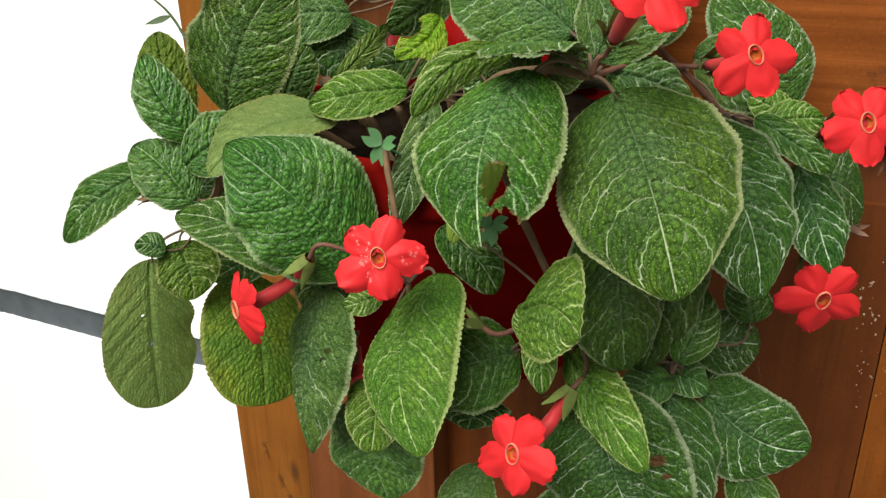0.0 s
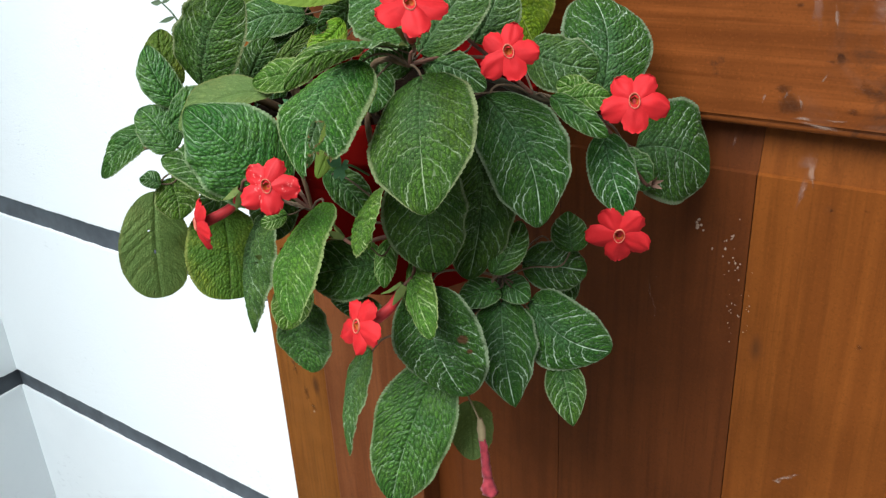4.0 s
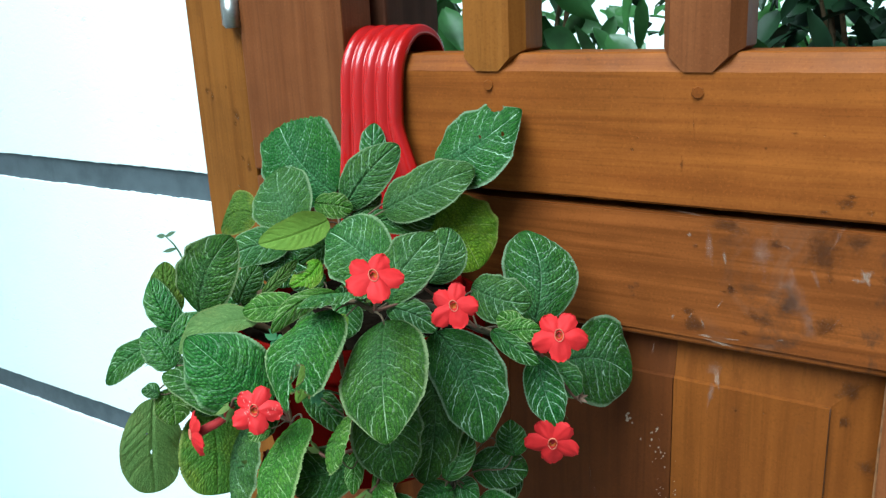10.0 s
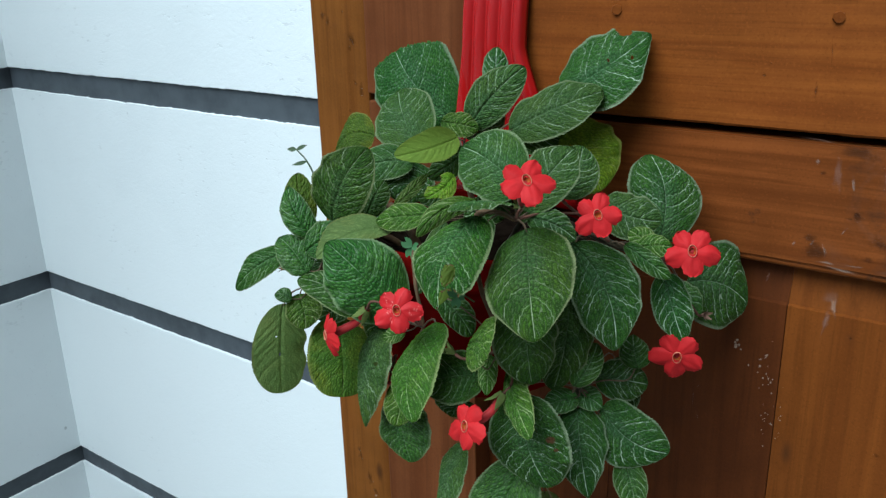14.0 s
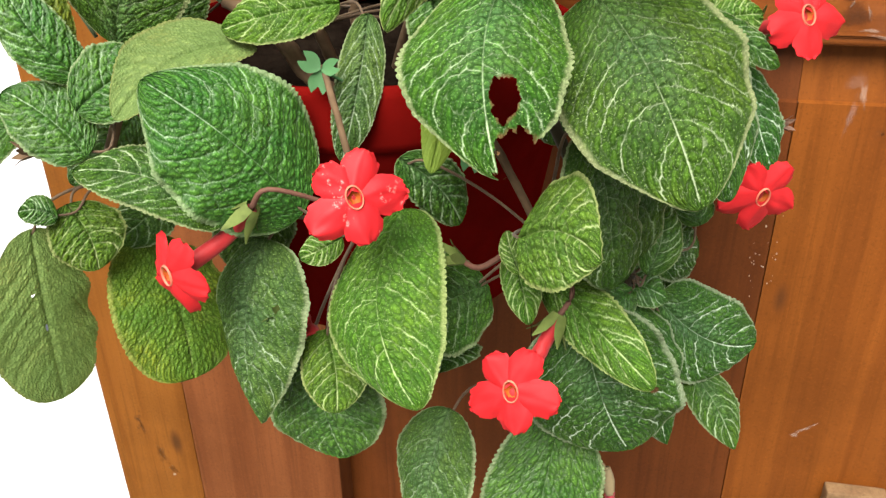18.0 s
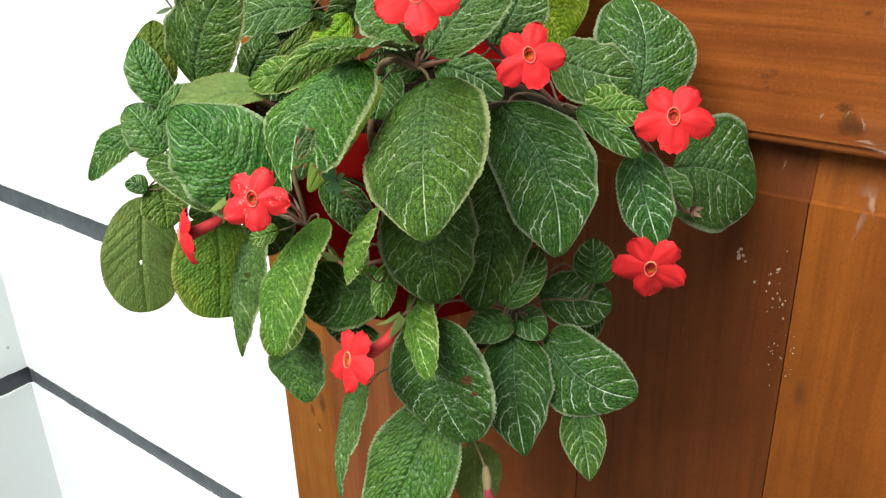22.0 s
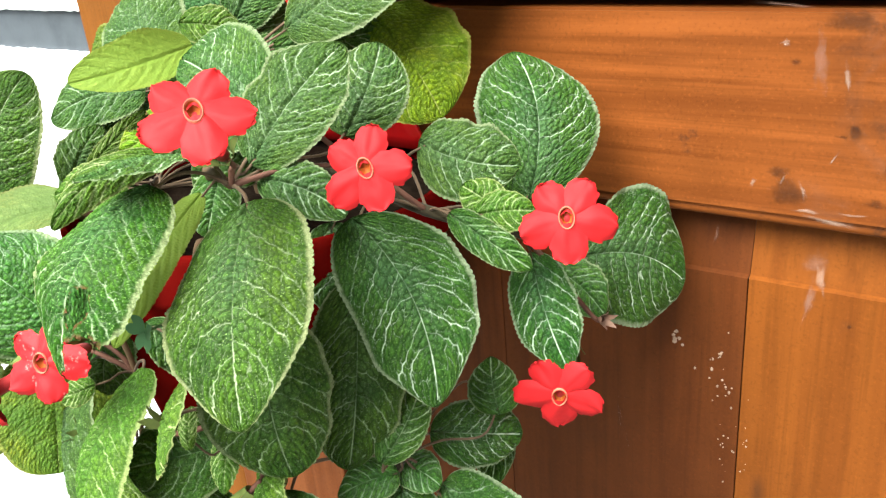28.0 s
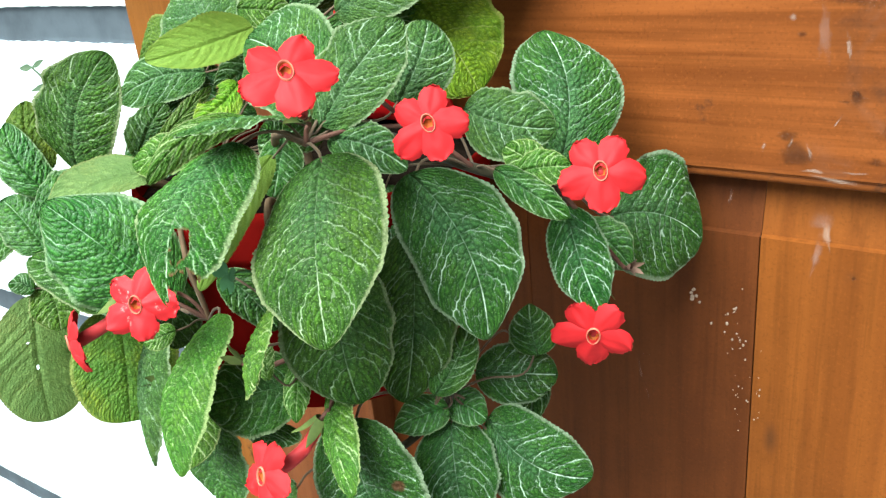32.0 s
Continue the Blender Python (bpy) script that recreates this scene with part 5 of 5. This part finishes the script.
leaf((-0.1436, 0.3484, 1.0667), (-0.1397, 0.3314, 1.0416), (0.40, -0.73, 0.56), 0.0250, DIM, H_SOIL, bend=-0.042, peak=0.47)
leaf((-0.2537, 0.4126, 1.0633), (-0.2919, 0.3915, 1.0803), (0.58, -0.61, 0.55), 0.0450, DEEP, H_BACK, bend=-0.014, peak=0.47)
leaf((-0.2683, 0.3890, 1.0423), (-0.2918, 0.3565, 1.0338), (0.59, -0.57, 0.57), 0.0470, DEEP, H_BACK, bend=-0.045, peak=0.47)
leaf((-0.2547, 0.3991, 1.0848), (-0.2430, 0.3810, 1.0509), (0.59, -0.61, 0.53), 0.0470, DEEP, H_BACK, bend=-0.031, peak=0.47)
leaf((-0.2086, 0.4312, 1.1006), (-0.2043, 0.4555, 1.1361), (0.45, -0.76, 0.46), 0.0364, SILVER, H_BACK, bend=0.077, peak=0.47)
leaf((-0.1066, 0.3777, 1.0366), (-0.0896, 0.3560, 1.0006), (0.55, -0.57, 0.60), 0.0332, DEEP, H_RIGHT, bend=-0.027, peak=0.47)
leaf((-0.2714, 0.3247, 1.0179), (-0.2893, 0.2941, 0.9940), (0.44, -0.70, 0.57), 0.0246, QUILTED, H_LEFT, cell=0.0034, quilt=0.0009, bend=-0.065, peak=0.47)
leaf((-0.2646, 0.3294, 0.9815), (-0.2833, 0.3007, 0.9627), (0.40, -0.67, 0.62), 0.0249, DIM, H_LEFT, bend=-0.103, peak=0.47)
leaf((-0.1283, 0.3650, 1.0634), (-0.1426, 0.3530, 1.0773), (0.30, -0.75, 0.58), 0.0280, DIM, H_SOIL, peak=0.47)
leaf((-0.1290, 0.3720, 1.0632), (-0.1038, 0.3600, 1.0825), (0.30, -0.75, 0.58), 0.0280, DIM, H_SOIL, peak=0.47)
leaf((-0.2150, 0.3190, 0.9900), (-0.2240, 0.3100, 0.9440), (0.40, -0.80, 0.30), 0.0360, DIM, H_LEFTLOW, peak=0.47)
leaf((-0.1450, 0.3600, 1.0575), (-0.1560, 0.3480, 1.0706), (0.30, -0.75, 0.58), 0.0280, DIM, H_SOIL, peak=0.47)

# flowers
PETAL_SPECKED = plain("scarlet_petal_with_pale_specks", (0.47, 0.011, 0.015), 0.6, vary=0.15, scale=90, relief=0.15, sheen=0.0)
pn, pl = PETAL_SPECKED.node_tree.nodes, PETAL_SPECKED.node_tree.links
pb = pn["Principled BSDF"]
src = pb.inputs["Base Color"].links[0].from_socket
ptc = pn.new("ShaderNodeTexCoord").outputs["Object"]
# small pale specks in loose patches over the petal colour
fine_specks = val(pn, pl, "MULTIPLY", ramp01(pn, pl, noise_tex(pn, pl, ptc, 420.0, 3, 0.7), 0.56, 0.66), ramp01(pn, pl, noise_tex(pn, pl, ptc, 90.0, 2), 0.54, 0.66))
pl.new(blend(pn, pl, fine_specks, src, (0.66, 0.20, 0.18)), pb.inputs["Base Color"])

flower((-0.0610, 0.2775, 1.1185), (0.50, -0.50, 0.66), 0.0360, 8, (-0.0775, 0.2990, 1.0960), H_CROWN, flop=0.05)
flower((-0.0320, 0.3205, 1.0893), (0.48, -0.78, 0.36), 0.0320, 20, (-0.0520, 0.3480, 1.0790), H_CROWN)
flower((0.0093, 0.3888, 1.0511), (0.42, -0.80, 0.40), 0.0380, 4, (-0.0080, 0.4130, 1.0380), H_FAR)
flower((0.0043, 0.3870, 0.9673), (0.36, -0.91, -0.12), 0.0400, -6, (-0.0050, 0.4180, 0.9780), H_FAR)
flower((-0.1517, 0.2522, 1.0176), (0.42, -0.82, 0.36), 0.0355, 14, (-0.1660, 0.2790, 1.0060), H_LEFTLOW, PETAL_SPECKED, label="scarlet flower with pale specks")
flower((-0.2300, 0.2585, 0.9760), (-0.46, -0.86, 0.02), 0.0360, 10, (-0.2000, 0.2740, 0.9990), H_LEFTLOW, flop=0.30)
flower((-0.0975, 0.2565, 0.9400), (-0.22, -0.89, 0.32), 0.0360, 15, (-0.0830, 0.2830, 0.9570), H_LOW)

# withered flower hanging on a thread, dried calyx and buds
bud = stand(rod("withered_flower", [(-0.0545, 0.3168, 0.8380), (-0.0530, 0.3162, 0.8290), (-0.0517, 0.3157, 0.8190), (-0.0505, 0.3152, 0.8080), (-0.0490, 0.3142, 0.7980)], [0.0022, 0.0029, 0.0026, 0.0034, 0.0062], WITHERED, sides=10, lumpy=0.6), plant)
bud["label"] = "withered pink flower hanging on a thread"
rod("thread", [(-0.0720, 0.3215, 0.8700), (-0.0650, 0.3205, 0.8610), (-0.0565, 0.3178, 0.8500)], [0.0006, 0.0007], CREAM, bud, sides=6)
rod("dried_calyx", [(-0.0567, 0.3180, 0.8520), (-0.0556, 0.3174, 0.8450), (-0.0545, 0.3168, 0.8370)], [0.0016, 0.0030, 0.0024], CREAM, bud, sides=9)


def dry_calyx(place, way, size, mat, joint):
    """An open, empty calyx of five pointed lobes on its stalk."""
    p, d = Vector(place), Vector(way).normalized()
    q = Matrix.Translation(p) @ d.to_track_quat("Z", "Y").to_matrix().to_4x4()
    cv, cf = [], []
    for k in range(5):
        o = len(cv)
        for t, w, rr in ((-0.2, 0.12, 0.15), (0.3, 0.26, 0.36), (0.7, 0.18, 0.50), (1.0, 0.02, 0.72 + 0.1 * math.sin(k * 2.2))):
            for s in (-1, 0, 1):
                cv.append(q @ (Matrix.Rotation(2 * math.pi * k / 5, 4, "Z") @ Vector((s * w * size, (rr + (0.05 if s == 0 else 0)) * size, t * size))))
        cf += [tuple(o + i for i in g) for g in grid_faces(4, 3)]
    ob = stand(sheet("empty_calyx", cv, cf, mat), plant)
    j = Vector(joint)
    rod("stalk", [p, p - d * size * 1.2, (p - d * size) * 0.5 + j * 0.5, j], [0.0012, 0.0012, 0.0015], STEM_RED, sides=6).parent = ob
    return ob


dry_calyx((-0.1200, 0.2750, 0.9840), (-0.7, -0.4, 0.5), 0.008, CALYX, H_LOW)
dry_calyx((-0.0720, 0.3452, 1.0960), (0.3, -0.2, 0.9), 0.007, CREAM, H_RIGHT)
dry_calyx((0.0120, 0.4150, 0.9930), (0.7, -0.4, 0.2), 0.006, SMUDGE, H_FAR)
dry_calyx((-0.0790, 0.2985, 0.9560), (0.2, -0.9, 0.1), 0.007, CALYX, H_LOW)
dry_calyx((-0.2950, 0.2850, 1.0120), (-0.6, -0.6, 0.2), 0.008, BARK, H_LEFT)

spent = stand(rod("spent_flower", [(-0.1975, 0.2990, 0.9500), (-0.1955, 0.2970, 0.9430), (-0.1925, 0.2930, 0.9365), (-0.1890, 0.2890, 0.9310)], [0.0016, 0.0030, 0.0036, 0.0060], TUBE, sides=10, lumpy=0.7), plant)
spent["label"] = "crumpled red spent flower"
dry_calyx((-0.1960, 0.2830, 0.9480), (-0.6, -0.5, 0.5), 0.009, CALYX, (-0.1940, 0.2990, 0.9520))

# a sprig beyond the left of the pot and clover seedlings among the stems
sprig = stand(rod("seedling", [(-0.2900, 0.3350, 1.0450), (-0.3080, 0.3370, 1.0750), (-0.3180, 0.3376, 1.0890), (-0.3300, 0.3376, 1.0980)], [0.0010, 0.0008, 0.0006], SPRIG, sides=6), plant)


def leaflet(parent, base, tip, normal, width, mat, heart=0.0):
    b, t = Vector(base), Vector(tip)
    ax, nn = t - b, Vector(normal).normalized()
    sd = ax.normalized().cross(nn)
    cv = []
    for i in range(8):
        v = i / 7
        w = width * 0.5 * max(0.02, math.sin(math.pi * min(0.999, v ** 0.8 * (0.82 if heart else 1.0))))
        for s in (-1, -0.5, 0, 0.5, 1):
            cv.append(b + ax * (v + heart * v * (abs(s) - 0.5) * 0.4) + sd * w * s + nn * width * 0.10 * (abs(s) - 0.4))
    sheet("leaflet", cv, grid_faces(8, 5), mat).parent = parent


leaflet(sprig, (-0.3290, 0.3376, 1.0975), (-0.3370, 0.3340, 1.0975), (0.2, -0.8, 0.5), 0.0046, SPRIG)
leaflet(sprig, (-0.3290, 0.3376, 1.0975), (-0.3180, 0.3400, 1.1020), (0.2, -0.8, 0.5), 0.0042, SPRIG)
leaflet(sprig, (-0.3170, 0.3376, 1.0880), (-0.3335, 0.3350, 1.0835), (0.2, -0.8, 0.5), 0.0040, SPRIG)


def clover(place, size, root):
    p = Vector(place)
    ob = stand(rod("clover_seedling", [root, (Vector(root) + p) / 2 + Vector((0, -0.003, 0.004)), p], [0.0007, 0.0006], CLOVER, sides=6), plant)
    for a in (20, 140, 260):
        d = Vector((math.cos(radians(a)), -0.25, math.sin(radians(a)))) * size
        leaflet(ob, p, p + d, (0.3, -0.8, 0.5), size * 1.15, CLOVER, heart=1.0)


clover((-0.1790, 0.3060, 1.0440), 0.0075, (-0.165, 0.330, 1.020))
clover((-0.1150, 0.2760, 1.0280), 0.0070, (-0.125, 0.310, 1.010))

# ---- marks on the door ----
MARKS = random.Random(5)


def mark(name, x, z, w, h, y, mat, turn=0.0, label="", rag=0.45):
    """A thin irregular blotch lying on the wood."""
    n, verts, fade = 30, [(x, y - 0.0002, z)], [1.0]
    ca, sa = math.cos(radians(turn)), math.sin(radians(turn))
    k0 = MARKS.uniform(0, 50)
    for ring in (0.3, 0.65, 1.0):
        for k in range(n):
            a = 2 * math.pi * k / n
            r = ring * (1 + rag * ring * noise.noise((math.cos(a) * 1.6 + k0, math.sin(a) * 1.6, k0)))
            px, pz = 0.5 * w * r * math.cos(a), 0.5 * h * r * math.sin(a)
            verts.append((x + px * ca - pz * sa, y - 0.0002, z + px * sa + pz * ca))
            fade.append(1.0 - ring)
    faces = [(0, 1 + k, 1 + (k + 1) % n) for k in range(n)]
    faces += [(1 + o + k, 1 + o + n + k, 1 + o + n + (k + 1) % n, 1 + o + (k + 1) % n) for o in (0, n) for k in range(n)]
    ob = dpart(sheet(name, verts, faces, mat))
    at = ob.data.attributes.new("fade", "FLOAT", "POINT")
    at.data.foreach_set("value", fade)
    return ob


def on_frame(ob):
    return stand(ob, frame_1)


# stains on the jamb
for x, z, w, h, t in ((-0.462, 1.196, 0.009, 0.012, 20), (-0.455, 1.190, 0.006, 0.016, -10), (-0.4215, 1.171, 0.010, 0.018, 30), (-0.4250, 1.163, 0.007, 0.010, 0), (-0.4330, 1.200, 0.005, 0.005, 0),
                      (-0.4120, 1.118, 0.007, 0.022, 5), (-0.4200, 1.126, 0.005, 0.010, 40), (-0.4300, 1.095, 0.005, 0.006, 0), (-0.4340, 0.618, 0.012, 0.030, 12), (-0.4270, 0.603, 0.010, 0.014, 60), (-0.4480, 0.650, 0.004, 0.030, 8)):
    on_frame(mark("jamb_stain", x, z, w, h, 0.5188, SMUT, t, rag=0.9))
on_frame(mark("jamb_chip", -0.4262, 0.5965, 0.003, 0.003, 0.5185, CHALK))
# pale specks and scuffs on the panel and rails
bmx = bmesh.new()
for k in range(46):
    t = MARKS.random()
    sx = 0.030 + 0.012 * t + MARKS.gauss(0, 0.0045)
    sz = 0.920 - 0.085 * t + MARKS.gauss(0, 0.006)
    if sx > 0.0425 and sx < 0.0455:
        sx += 0.004
    r = MARKS.uniform(0.00025, 0.0008) * (1.3 - 0.6 * t)
    bmesh.ops.create_icosphere(bmx, subdivisions=1, radius=1.0, matrix=pose(sx, 0.5334, sz) @ Matrix.Diagonal((r, 0.0003, r * MARKS.uniform(0.8, 1.6), 1)))
for k in range(9):
    r = MARKS.uniform(0.0007, 0.0016)
    bmesh.ops.create_icosphere(bmx, subdivisions=1, radius=1.0, matrix=pose(0.0058 + MARKS.gauss(0, 0.0016), 0.5334, 0.9165 + MARKS.gauss(0, 0.0025)) @ Matrix.Diagonal((r, 0.0004, r, 1)))
dpart(from_bm("paint_specks", bmx, CHALK))["kind"] = "stuff"
for x, z, w, h, t, y, m in ((0.0925, 0.715, 0.016, 0.0035, 38, 0.5333, SCUFF), (0.0870, 0.709, 0.007, 0.005, 10, 0.5333, SCUFF), (0.0985, 0.720, 0.008, 0.0025, 35, 0.5333, SCUFF),
                           (-0.030, 0.855, 0.0022, 0.020, 8, 0.5333, HAZE), (-0.0265, 0.868, 0.010, 0.0016, 12, 0.5333, HAZE), (-0.0250, 0.838, 0.0018, 0.014, 14, 0.5333, HAZE),
                           (0.078, 0.976, 0.010, 0.016, 0, 0.5395, HAZE), (0.075, 0.957, 0.004, 0.018, -10, 0.5333, HAZE),
                           (0.0725, 1.0135, 0.014, 0.003, -4, 0.5213, SCUFF), (0.0930, 1.0140, 0.012, 0.002, 3, 0.5213, SCUFF), (0.183, 1.079, 0.005, 0.005, 20, 0.5213, SCUFF), (0.181, 1.078, 0.003, 0.016, 30, 0.5213, SCUFF),
                           (0.128, 1.093, 0.003, 0.014, 60, 0.5213, HAZE), (0.150, 1.070, 0.004, 0.022, 20, 0.5213, HAZE), (0.060, 1.028, 0.006, 0.0015, 70, 0.5213, SCUFF), (0.082, 1.041, 0.008, 0.0015, 60, 0.5213, SCUFF),
                           (0.109, 1.086, 0.004, 0.0025, 0, 0.5213, SCUFF), (0.165, 1.040, 0.020, 0.0012, 55, 0.5213, HAZE), (0.128, 1.020, 0.006, 0.0014, 20, 0.5213, SCUFF)):
    mark("scuff", x, z, w * 1.1, h * 1.0, y, m, t, rag=0.9)
for x, z, w, h, t, y, m in (
        (0.1818, 1.0781, 0.011, 0.012, 20, 0.5212, SCUFF), (0.1774, 1.0741, 0.01, 0.005, -10, 0.5212, SCUFF), (0.1356, 1.0558, 0.022, 0.05, 10, 0.5212, HAZE),
        (0.1467, 1.0379, 0.014, 0.034, 15, 0.5212, HAZE), (0.1117, 1.0850, 0.016, 0.04, 0, 0.5212, HAZE), (0.1621, 1.1043, 0.0035, 0.034, -22, 0.5212, HAZE),
        (0.0722, 1.0863, 0.01, 0.04, 5, 0.5212, HAZE), (0.0840, 1.0803, 0.003, 0.016, 10, 0.5212, SCUFF), (0.0566, 1.0947, 0.005, 0.006, 20, 0.5212, SCUFF),
        (0.0694, 1.0244, 0.003, 0.014, 25, 0.5212, SCUFF), (0.0459, 1.0249, 0.003, 0.008, -20, 0.5212, SCUFF), (0.0847, 1.0093, 0.03, 0.0035, -6, 0.5212, SCUFF),
        (0.0558, 1.1116, 0.03, 0.002, -5, 0.5212, HAZE), (0.0909, 1.0542, 0.014, 0.011, 0, 0.5212, SMUT),
        (0.0570, 1.0326, 0.014, 0.008, 10, 0.5212, SMUT), (0.0642, 1.0225, 0.022, 0.016, -10, 0.5212, SMUT), (0.1109, 1.0349, 0.034, 0.012, -5, 0.5212, SMUT),
        (0.1343, 1.0467, 0.02, 0.03, 0, 0.5212, SMUT), (0.1021, 1.0217, 0.011, 0.008, 0, 0.5212, SMUT), (0.0861, 1.1036, 0.04, 0.016, -5, 0.5212, SMUT),
        (0.1540, 1.0908, 0.03, 0.05, 10, 0.5212, SMUT), (0.1750, 1.1019, 0.024, 0.02, 0, 0.5212, SMUT), (0.1585, 1.0357, 0.03, 0.02, 0, 0.5212, SMUT),
        (0.1968, 1.0763, 0.022, 0.008, 0, 0.5212, SMUT), (0.0770, 0.9786, 0.018, 0.022, 0, 0.5382, HAZE), (0.0753, 0.9587, 0.006, 0.034, -6, 0.5332, HAZE),
        (0.0801, 0.9724, 0.005, 0.02, 10, 0.5332, SCUFF), (0.0246, 0.9867, 0.0025, 0.016, -8, 0.5382, HAZE), (0.1175, 0.9516, 0.005, 0.004, 0, 0.5332, SMUT),
        (0.1758, 0.9805, 0.03, 0.02, 35, 0.5382, SMUT), (0.1928, 0.9210, 0.022, 0.018, 0, 0.5382, SMUT), (0.1741, 0.9542, 0.016, 0.012, 0, 0.5382, SMUT),
        (0.1658, 1.1298, 0.014, 0.012, 10, 0.5182, SMUT), (0.1519, 1.1223, 0.012, 0.006, 0, 0.5182, SMUT), (0.1804, 1.1242, 0.01, 0.004, 0, 0.5182, SMUT),
        (0.0106, 1.1588, 0.004, 0.003, 0, 0.5182, SMUT), (0.1293, 1.1765, 0.006, 0.003, 0, 0.5182, SMUT), (0.0581, 1.1788, 0.0015, 0.022, 5, 0.5182, SMUT)):
    mark("scuff", x, z, w, h, y, m, t, rag=0.9)
for x, z, w, h, y in ((0.0898, 1.0567, 0.007, 0.006, 0.5213), (0.062, 1.086, 0.006, 0.004, 0.5213), (0.1205, 1.094, 0.012, 0.010, 0.5213), (0.110, 1.165, 0.003, 0.003, 0.5183), (0.050, 1.150, 0.003, 0.014, 0.5183), (0.168, 1.135, 0.010, 0.005, 0.5183), (0.0150, 1.168, 0.002, 0.002, 0.5183), (0.148, 1.176, 0.003, 0.002, 0.5183), (0.128, 0.848, 0.006, 0.005, 0.5333), (0.096, 0.948, 0.003, 0.003, 0.5333), (0.085, 1.052, 0.010, 0.002, 0.5213)):
    mark("knot", x, z, w * 1.1, h * 1.1, y, SMUT, rag=0.6)

# ---- garden behind the open lights ----
litter = sheet("garden_bed", [(-9, 0.7, 0.02), (9, 0.7, 0.02), (9, 14, 0.25), (-9, 14, 0.25)], [(0, 1, 2, 3)], DUFF, smooth=False)
tagged(litter, "leaf litter on the garden ground behind the door", "ground", kind="structure")


# bright backdrop added for the pale horizon sky between the shrubs
wall_garden = box("wall_garden", (-9, 9.0, 0), (9, 9.2, 2.5), WHITE, bevel=0.01)
tagged(wall_garden, "plain white backdrop added far behind the door for pale sky", "wall", kind="structure")


def shrub(name, x, y, h, spread, count, seed, label, mat=GARDEN):
    rr = random.Random(seed)
    root = empty(name, (x, y, 0.03))
    tagged(root, label, "shrub", group="shrubs behind the door")
    for k in range(5):
        top = Vector((x + rr.uniform(-spread, spread) * 0.6, y + rr.uniform(-spread, spread) * 0.5, h * rr.uniform(0.7, 1.0)))
        stand(rod("branch", [(x + rr.uniform(-0.04, 0.04), y, 0.0), (x * 0.7 + top.x * 0.3, y, h * 0.4), top], [0.016, 0.011, 0.004], BARK, sides=7), root)
    verts, faces = [], []
    for k in range(count):
        c = Vector((x + rr.gauss(0, spread * 0.55), y + rr.gauss(0, spread * 0.5), h * (0.62 + rr.gauss(0, 0.26))))
        d = Vector((rr.gauss(0, 1), rr.gauss(0, 1), rr.gauss(-0.5, 0.6))).normalized()
        nn = Vector((rr.gauss(0, 0.6), rr.gauss(-0.5, 0.6), 1.0)).normalized()
        sd = d.cross(nn).normalized()
        nn = sd.cross(d)
        L, W = rr.uniform(0.07, 0.15), rr.uniform(0.035, 0.06)
        o = len(verts)
        for i in range(6):
            v = i / 5
            w = W * 0.5 * math.sin(math.pi * min(0.98, 0.04 + v ** 0.8 * 0.95))
            for s in (-1, 0, 1):
                verts.append(c + d * L * v + sd * w * s + nn * (0.15 * W * abs(s) - 0.25 * L * v * v))
        faces += [tuple(o + q for q in g) for g in grid_faces(6, 3)]
    stand(sheet("crown", verts, faces, mat), root)["kind"] = "stuff"


shrub("garden_shrub", -0.75, 1.75, 1.65, 0.42, 520, 3, "broad-leaved green garden shrub behind the door")
shrub("garden_shrub", 0.00, 2.30, 1.75, 0.42, 1100, 4, "densely leaved garden shrub behind the door, shade in its leaf colour", GARDEN_SHADED)
shrub("garden_shrub", -1.6, 2.6, 2.0, 0.55, 520, 5, "broad-leaved green garden shrub behind the door")
shrub("garden_shrub", -0.5, 3.4, 1.5, 0.6, 520, 6, "dark broad-leaved garden shrub farther behind the door")
